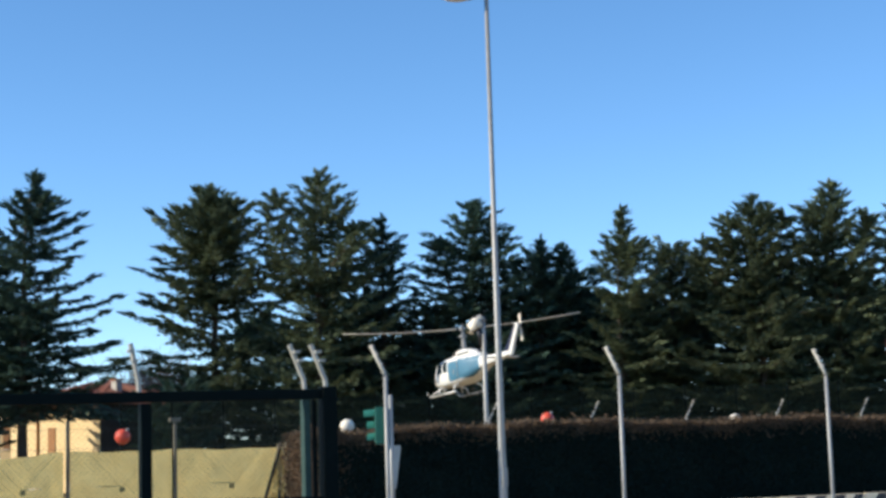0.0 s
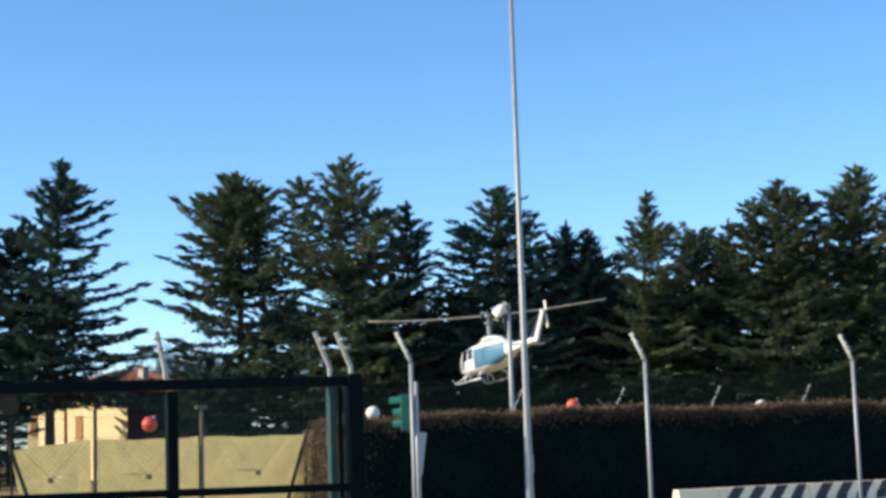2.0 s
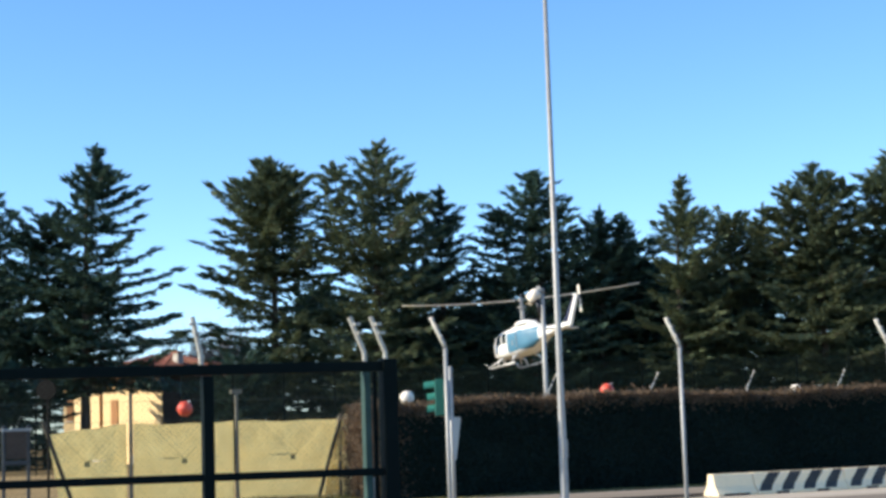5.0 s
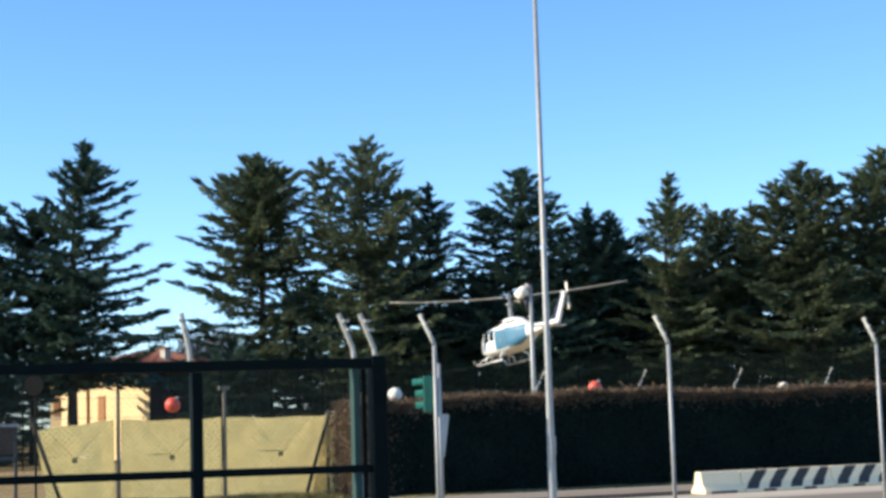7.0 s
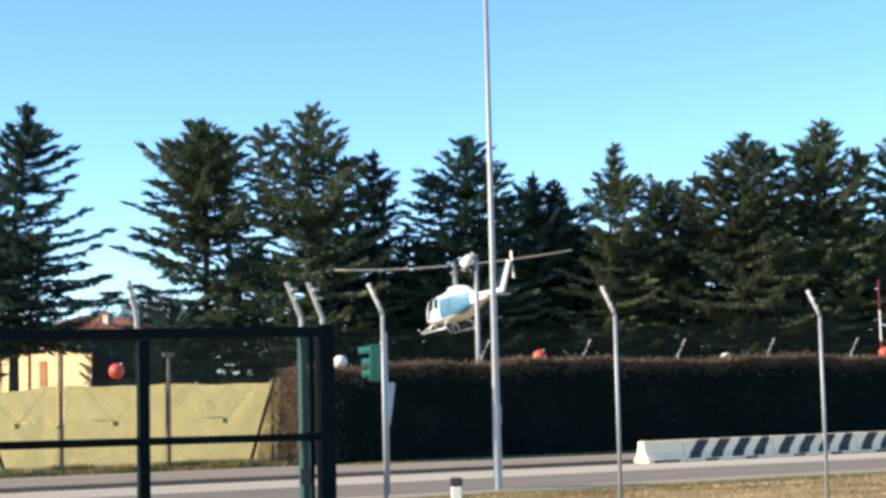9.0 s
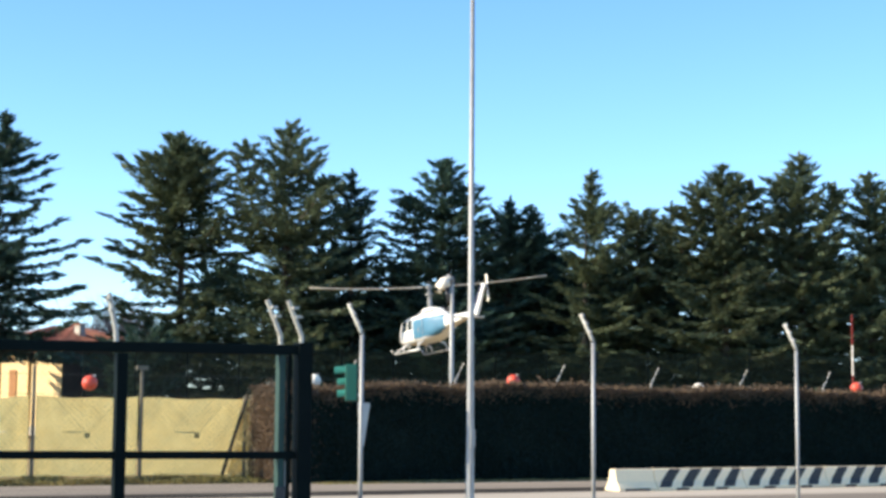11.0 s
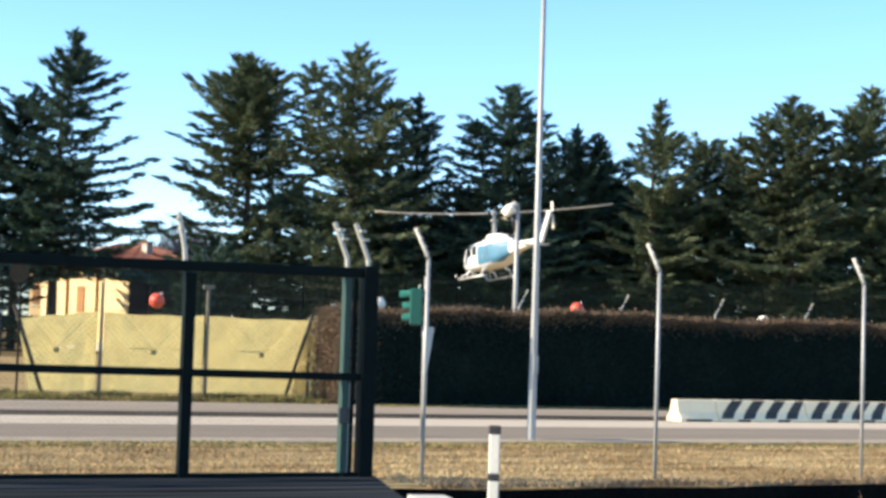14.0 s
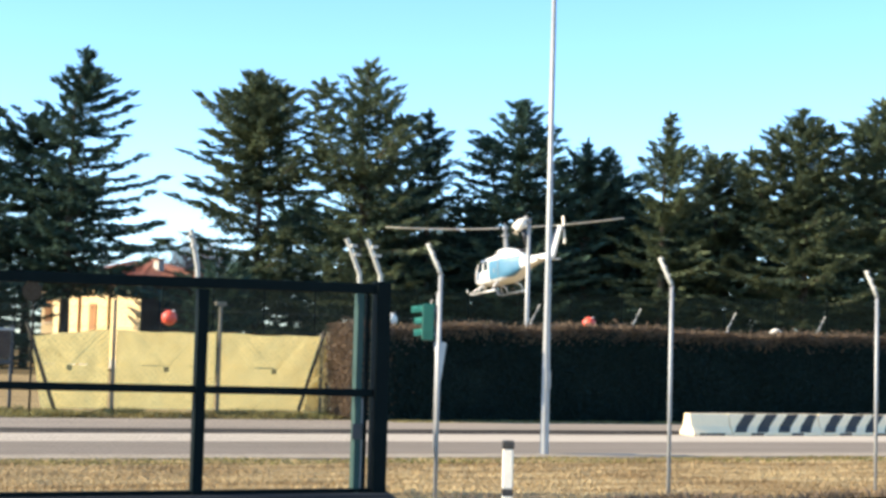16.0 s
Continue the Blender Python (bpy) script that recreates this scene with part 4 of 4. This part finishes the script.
# ---- conifers ----
def conifer(name, x, y, h, reach, seed, material, label, low=1.0, power=0.6, droop=0.14, leaders=(), gaps=0.0, spire=0.0, dense=1.0, coarse=1.0, bend=0.0, lift=0.45, skirt=0.8):
    """A cedar: trunk, tiers of spreading limbs, and flat sprays of needles along them. reach: the longest limbs' length;
    leaders: further tops as (across, along, height)."""
    r = np.random.default_rng(seed)
    t = thing(name, pose(*V(x, y), 0, 0, 0, TURN), label, "tree", "cedars in a row")
    trunk = []
    for k in range(9):
        q = k / 8
        trunk.append((0.14 * math.sin(5 * q + seed) * q + bend * max(0.0, q - 0.85) / 0.15, 0.14 * math.cos(4 * q + seed) * q, h * 0.985 * q))
    part("trunk", tube(trunk, [0.36 * (1 - 0.94 * k / 8) * h / 20 + 0.012 for k in range(9)], 8), M_BARK, t, smooth=True)
    lv, lf, rec = [], [], []

    def limb(p0, az, length, rise, sag, thick):
        d = Vector((math.cos(az), math.sin(az), 0))
        side = Vector((-d.y, d.x, 0))
        m = 6
        bend = r.normal(0, 0.12)
        pts = []
        for k in range(m):
            q = k / (m - 1)
            pts.append(p0 + d * (length * q) + side * (length * bend * q * q) + Vector((0, 0, length * (rise * q - sag * q * q + 0.20 * q ** 4))))
        k0 = len(lv)
        for k, p in enumerate(pts):
            rad = thick * (1 - 0.85 * k / (m - 1))
            for a in range(3):
                ang = 2 * math.pi * a / 3
                lv.append(tuple(p + side * (rad * math.cos(ang)) + Vector((0, 0, rad * math.sin(ang)))))
        for k in range(m - 1):
            for a in range(3):
                lf.append((k0 + k * 3 + a, k0 + k * 3 + (a + 1) % 3, k0 + k * 3 + 3 + (a + 1) % 3, k0 + k * 3 + 3 + a))
        n = int((10 + length * 40) * dense)
        q = 0.06 + 0.95 * r.random(n) ** 0.8
        pa = np.array([tuple(p) for p in pts])
        f = np.minimum(q * (m - 1), m - 1.001)
        i = f.astype(int)
        fr = (q * (m - 1) - i)[:, None]
        c = pa[i] * (1 - fr) + pa[i + 1] * fr
        w = 0.05 + 0.19 * length * np.clip(1 - q, 0, 1) ** 0.8 * np.minimum(1, q * 4)
        off = r.normal(0, 0.8, n) * np.minimum(w, 0.95)
        dv, sv = np.array(d), np.array(side)
        slope = rise - 2 * sag * q + 0.8 * q ** 3
        c = c + sv * off[:, None] + dv * (r.normal(0, 0.12, n) - np.abs(off) * 0.1)[:, None]
        hang = r.random(n) < 0.30
        c[:, 2] += r.normal(0.03, 0.05, n) - 0.16 * np.abs(off) - np.where(hang, r.uniform(0.02, 0.20, n) * (1 - 0.7 * q), 0)
        ax = dv * (0.8 + 0.4 * r.random(n))[:, None] + sv * (np.sign(off) * 0.8 * r.random(n) + r.normal(0, 0.3, n))[:, None]
        ax[:, 2] += r.normal(0.0, 0.16, n) + slope * 0.8 - np.where(hang, 0.55, 0)
        s = 0.115 + 0.10 * r.random(n) * (0.6 + 0.4 * min(1, length / 3))
        rec.append((c, ax, s * (1.15 - 0.35 * q), 1.1 - 0.4 * q))
        # the pointed end of the limb
        n = 9
        c = np.tile(pa[-1], (n, 1)) + dv * r.uniform(-0.40, 0.42, n)[:, None] + sv * r.normal(0, 0.05, n)[:, None]
        ax = np.tile(dv, (n, 1)) + r.normal(0, 0.14, (n, 3))
        ax[:, 2] += rise - 2 * sag + 0.45
        c[:, 2] += 0.09 * r.random(n)
        rec.append((c, ax, np.full(n, 0.21 + 0.03 * min(4.0, length)), np.full(n, 0.32)))

    def stem(foot, top, z0, span, p, tip, wide=True):
        """Whorls of limbs from height z0 up to the top of one stem."""
        hh = top[2]
        z = z0
        while z < hh - 0.12:
            q = (z - z0) / (hh - z0)
            env = span * (1 - q) ** p * (min(1.0, skirt + 1.1 * q) if wide else 1.0)
            if tip and q > 1 - tip:
                env = span * (tip ** p) * 0.28 * ((1 - q) / tip) ** 0.7 + 0.12
            env = max(env, 0.25)
            num = int(r.integers(4, 7)) if q < 0.85 else 4
            az0 = r.uniform(0, 2 * math.pi)
            u = (z - foot[2]) / (hh - foot[2])
            ease = min(1.0, 1.8 * u) ** 0.8
            p0 = Vector((foot[0] + (top[0] - foot[0]) * ease, foot[1] + (top[1] - foot[1]) * ease, z))
            for k in range(num):
                if r.random() < gaps:
                    continue
                ln = env * r.choice((0.5, 0.7, 0.85, 0.95, 1.05, 1.22), p=(0.14, 0.2, 0.22, 0.2, 0.14, 0.10)) * r.uniform(0.92, 1.08)
                rise = 0.12 + lift * q ** 2 + r.normal(0, 0.10)
                limb(p0 + Vector((0, 0, r.normal(0, 0.15))), az0 + 2 * math.pi * k / num + r.normal(0, 0.3), ln, rise, droop + 0.14 * (1 - q) + r.normal(0, 0.05), 0.018 + 0.013 * ln)
            z += r.uniform(0.46, 0.80) * (1.0 if q < 0.75 else 0.6)
        # the leading shoot
        for k in range(9):
            n = 5
            c = np.tile(np.array([top[0], top[1], hh - 0.50 + 0.10 * k]), (n, 1)) + r.normal(0, 0.03, (n, 3))
            ax = r.normal(0, 0.45, (n, 3))
            ax[:, 2] = 1.0
            rec.append((c, ax, np.full(n, 0.14), np.full(n, 0.5)))

    stem((0, 0, 0), tuple(trunk[-1]), low, reach, power, spire)
    for dx, dy, tz in leaders:
        foot = (0.0, 0.0, h * 0.55)
        lead = [foot, (dx * 0.75, dy * 0.75, h * 0.55 + (tz - h * 0.55) * 0.35), (dx, dy, tz)]
        part("leader", tube(lead, [0.14, 0.09, 0.015], 7), M_BARK, t, "forked upper stem")
        stem(foot, (dx, dy, tz), h * 0.62, max(1.3, reach * 0.34), 0.62, 0, False)
    limbs = raw_part("limb_framework", lv, lf, M_BARK, t)
    limbs["kind"] = "stuff"
    c = np.concatenate([e[0] for e in rec])
    a = np.concatenate([e[1] for e in rec])
    s = np.concatenate([e[2] for e in rec])[:, None] * coarse
    fan = np.concatenate([e[3] for e in rec])[:, None]
    a /= np.linalg.norm(a, axis=1)[:, None]
    n = r.normal(size=c.shape) * 0.55 + np.array([0, 0, 1.25])
    b = np.cross(n, a)
    b /= np.linalg.norm(b, axis=1)[:, None] + 1e-9
    up = np.cross(a, b)
    # each spray: three slender leaflets fanned from its foot
    quads = []
    for turn, ln in ((0.0, 1.45), (0.62, 0.95), (-0.62, 0.95)):
        ct, sn = np.cos(turn * fan), np.sin(turn * fan)
        dd, pp = a * ct + b * sn, b * ct - a * sn
        foot = c - a * s * 0.6
        quads.append(np.stack([foot - pp * s * 0.08, foot + dd * s * ln * 0.8 - pp * s * 0.25, foot + dd * s * ln * 1.8 + up * s * 0.10, foot + dd * s * ln * 0.8 + pp * s * 0.25 + up * s * 0.08], 1))
    v = np.concatenate(quads, 1).reshape(-1, 3)
    fs = np.arange(len(v)).reshape(-1, 4).tolist()
    crown = raw_part("crown", v.tolist(), fs, material, t, "flat dark needle sprays")
    crown["kind"] = "stuff"
    return t


CEDAR = "dark green cedar with layered spreading limbs"
TREES = [
    # across, along, height, reach, seed, olive, options
    (-36.0, 118, 20.2, 7.2, 21, 0, dict(power=0.62)),
    (-32.6, 122, 18.8, 7.2, 22, 0, dict(power=0.46, low=5.2, dense=1.2)),
    (-28.7, 118, 23.3, 9.6, 23, 0, dict(power=0.92, dense=1.1, coarse=1.2, spire=0.14, gaps=0.10, low=5.4, bend=0.9)),
    (-15.2, 119, 21.9, 11.0, 24, 1, dict(power=0.70, gaps=0.12, lift=0.5, skirt=0.40, coarse=1.12, leaders=((-0.8, 0, 20.6), (0.9, 0.5, 20.8)))),
    (-7.6, 117, 22.3, 8.6, 25, 1, dict(dense=1.1, power=0.66, gaps=0.05, bend=0.5, lift=0.55, leaders=((-2.9, 0, 20.9), (2.6, 0.5, 18.5)))),
    (-2.9, 120, 19.6, 6.0, 26, 0, dict(power=0.76, spire=0.06)),
    (3.7, 119, 20.3, 8.2, 27, 0, dict(dense=1.15, power=0.66, leaders=((-2.4, 0, 17.4), (1.5, 0, 18.0)))),
    (8.6, 121, 17.8, 6.0, 28, 0, dict(power=0.66, dense=1.2, lift=0.6, spire=0.08, leaders=((1.7, 0, 16.9), (-1.7, 0, 15.8)))),
    (13.9, 118, 19.4, 6.0, 29, 1, dict(power=0.62, spire=0.15, bend=0.4, dense=1.25)),
    (18.1, 121, 16.8, 5.6, 30, 1, dict(power=0.5, dense=1.25, lift=0.6, leaders=((2.1, 0, 16.0),))),
    (23.8, 117, 19.8, 7.4, 31, 1, dict(dense=1.3, power=0.68, lift=0.5, leaders=((-1.9, 0, 18.2), (2.0, 0, 18.4), (-3.8, 0, 16.7)))),
    (29.6, 118, 20.9, 7.2, 32, 1, dict(dense=1.3, power=0.76, lift=0.5, leaders=((2.5, 0, 18.4), (-1.6, 0, 18.7)))),
    (34.9, 119, 19.7, 7.0, 33, 1, dict(dense=1.3, power=0.72, leaders=((1.9, 0, 18.4),))),
    (39.8, 121, 18.5, 6.4, 34, 0, dict(power=0.52)),
]
for tx, ty, th, tr, ts, olive, opts in TREES:
    conifer("cedar_tree", tx, ty, th, tr, ts, M_NEEDLE2 if olive else M_NEEDLE, CEDAR, **opts)
# lower growth behind the row
for tx, ty, th, tr, ts in ((10.8, 124, 14.8, 5.0, 81), (-5.2, 125, 14.0, 5.2, 82), (0.6, 125, 12.5, 4.6, 83), (-36.5, 150, 16.5, 6.2, 78), (-43.5, 148, 17.5, 6.5, 79), (-10.8, 127, 12.0, 5.5, 41), (-16.6, 126, 8.8, 4.0, 76), (-13.5, 127, 13.0, 4.6, 77), (-0.5, 128, 10.5, 5.5, 42), (6.0, 128, 13.0, 5.0, 43), (11.3, 127, 14.0, 5.0, 44), (16.2, 127, 13.8, 5.0, 45), (21.0, 127, 14.2, 5.0, 46), (27.0, 127, 15.2, 5.0, 47), (32.5, 127, 14.8, 5.0, 48), (-38.0, 113, 9.0, 4.4, 49), (-33.5, 113, 7.5, 3.2, 75), (-42.5, 112, 9.5, 5.0, 70), (-46.5, 114, 13.0, 5.0, 71), (-41.0, 121, 16.0, 5.5, 72), (-6.0, 127, 10.0, 5.5, 61), (-2.0, 135, 8.0, 5.5, 62), (8.5, 134, 12.0, 5.5, 63), (2.5, 133, 11.0, 5.0, 64), (14, 134, 12.5, 5.5, 65), (19, 134, 12.5, 5.5, 66), (24.5, 134, 13.5, 5.5, 67), (30, 134, 14.0, 5.5, 68), (36, 134, 14.0, 5.5, 69), (-17.0, 112, 6.5, 4.8, 50), (38, 126, 15.0, 5.2, 51)):
    conifer("cedar_tree", tx, ty, th, tr, ts, M_NEEDLE, "lower dark cedar filling the row behind", power=0.36, low=0.3, dense=0.8 if tx < -9 else 0.42, coarse=1.2 if tx < -9 else 1.8)


def make_board():
    """A grey board between two dark posts, past the end of the screen fence."""
    t = thing("notice_board", pose(0, FY, 0), "weathered grey board on dark posts beside the tarpaulin", "board")
    for px in (BOARD_X0, BOARD_X1):
        part("post", box(px - 0.035, -0.035, -0.2, px + 0.035, 0.035, 2.05, 0.008), M_HELIDARK, t)
    part("board", box(BOARD_X0 + 0.04, -0.05, 1.30, BOARD_X1 - 0.04, -0.02, 1.92, 0.008), M_DARKBROWN, t)
    part("top_rail", box(BOARD_X0 - 0.06, -0.06, 1.92, BOARD_X1 + 0.06, 0.03, 1.98, 0.008), M_GALV, t, "pale top rail")
    part("lower_rail", box(BOARD_X0, -0.045, 1.16, BOARD_X1, 0.02, 1.26, 0.008), M_HELIDARK, t)


BOARD_X0, BOARD_X1 = 6.92, 7.47
make_board()


def make_bare_tree(x, y, h, seed):
    r = random.Random(seed)
    t = thing("bare_tree", pose(*V(x, y), 0), "leafless grey-brown winter tree behind the house", "tree", "bare trees")
    part("trunk", tube([(0, 0, 0), (0.1, 0, h * 0.4), (0, 0.1, h * 0.75)], [0.16, 0.11, 0.05], 7), M_TWIG, t)
    bm = bmesh.new()
    for k in range(260):
        z = h * r.uniform(0.35, 0.8)
        a = r.uniform(0, 6.28)
        ln = h * r.uniform(0.12, 0.3)
        p0 = Vector((0.05, 0.05, z))
        p1 = p0 + Vector((math.cos(a) * ln * 0.6, math.sin(a) * ln * 0.6, ln * 0.5))
        p2 = p1 + Vector((math.cos(a + 0.4) * ln * 0.3, math.sin(a + 0.4) * ln * 0.3, ln * 0.5))
        tube([p0, p1, p2], [0.05, 0.03, 0.016], 3, bm, False)
    part("twigwork", bm, M_TWIG, t)["kind"] = "stuff"


for bx, by, bh, bs in ((-27.5, 150, 11.0, 1), (-24.0, 152, 12.0, 2), (-21.0, 149, 10.6, 3), (-25.8, 154, 12.2, 5), (-30.5, 150, 10.0, 4)):
    make_bare_tree(bx, by, bh, bs)
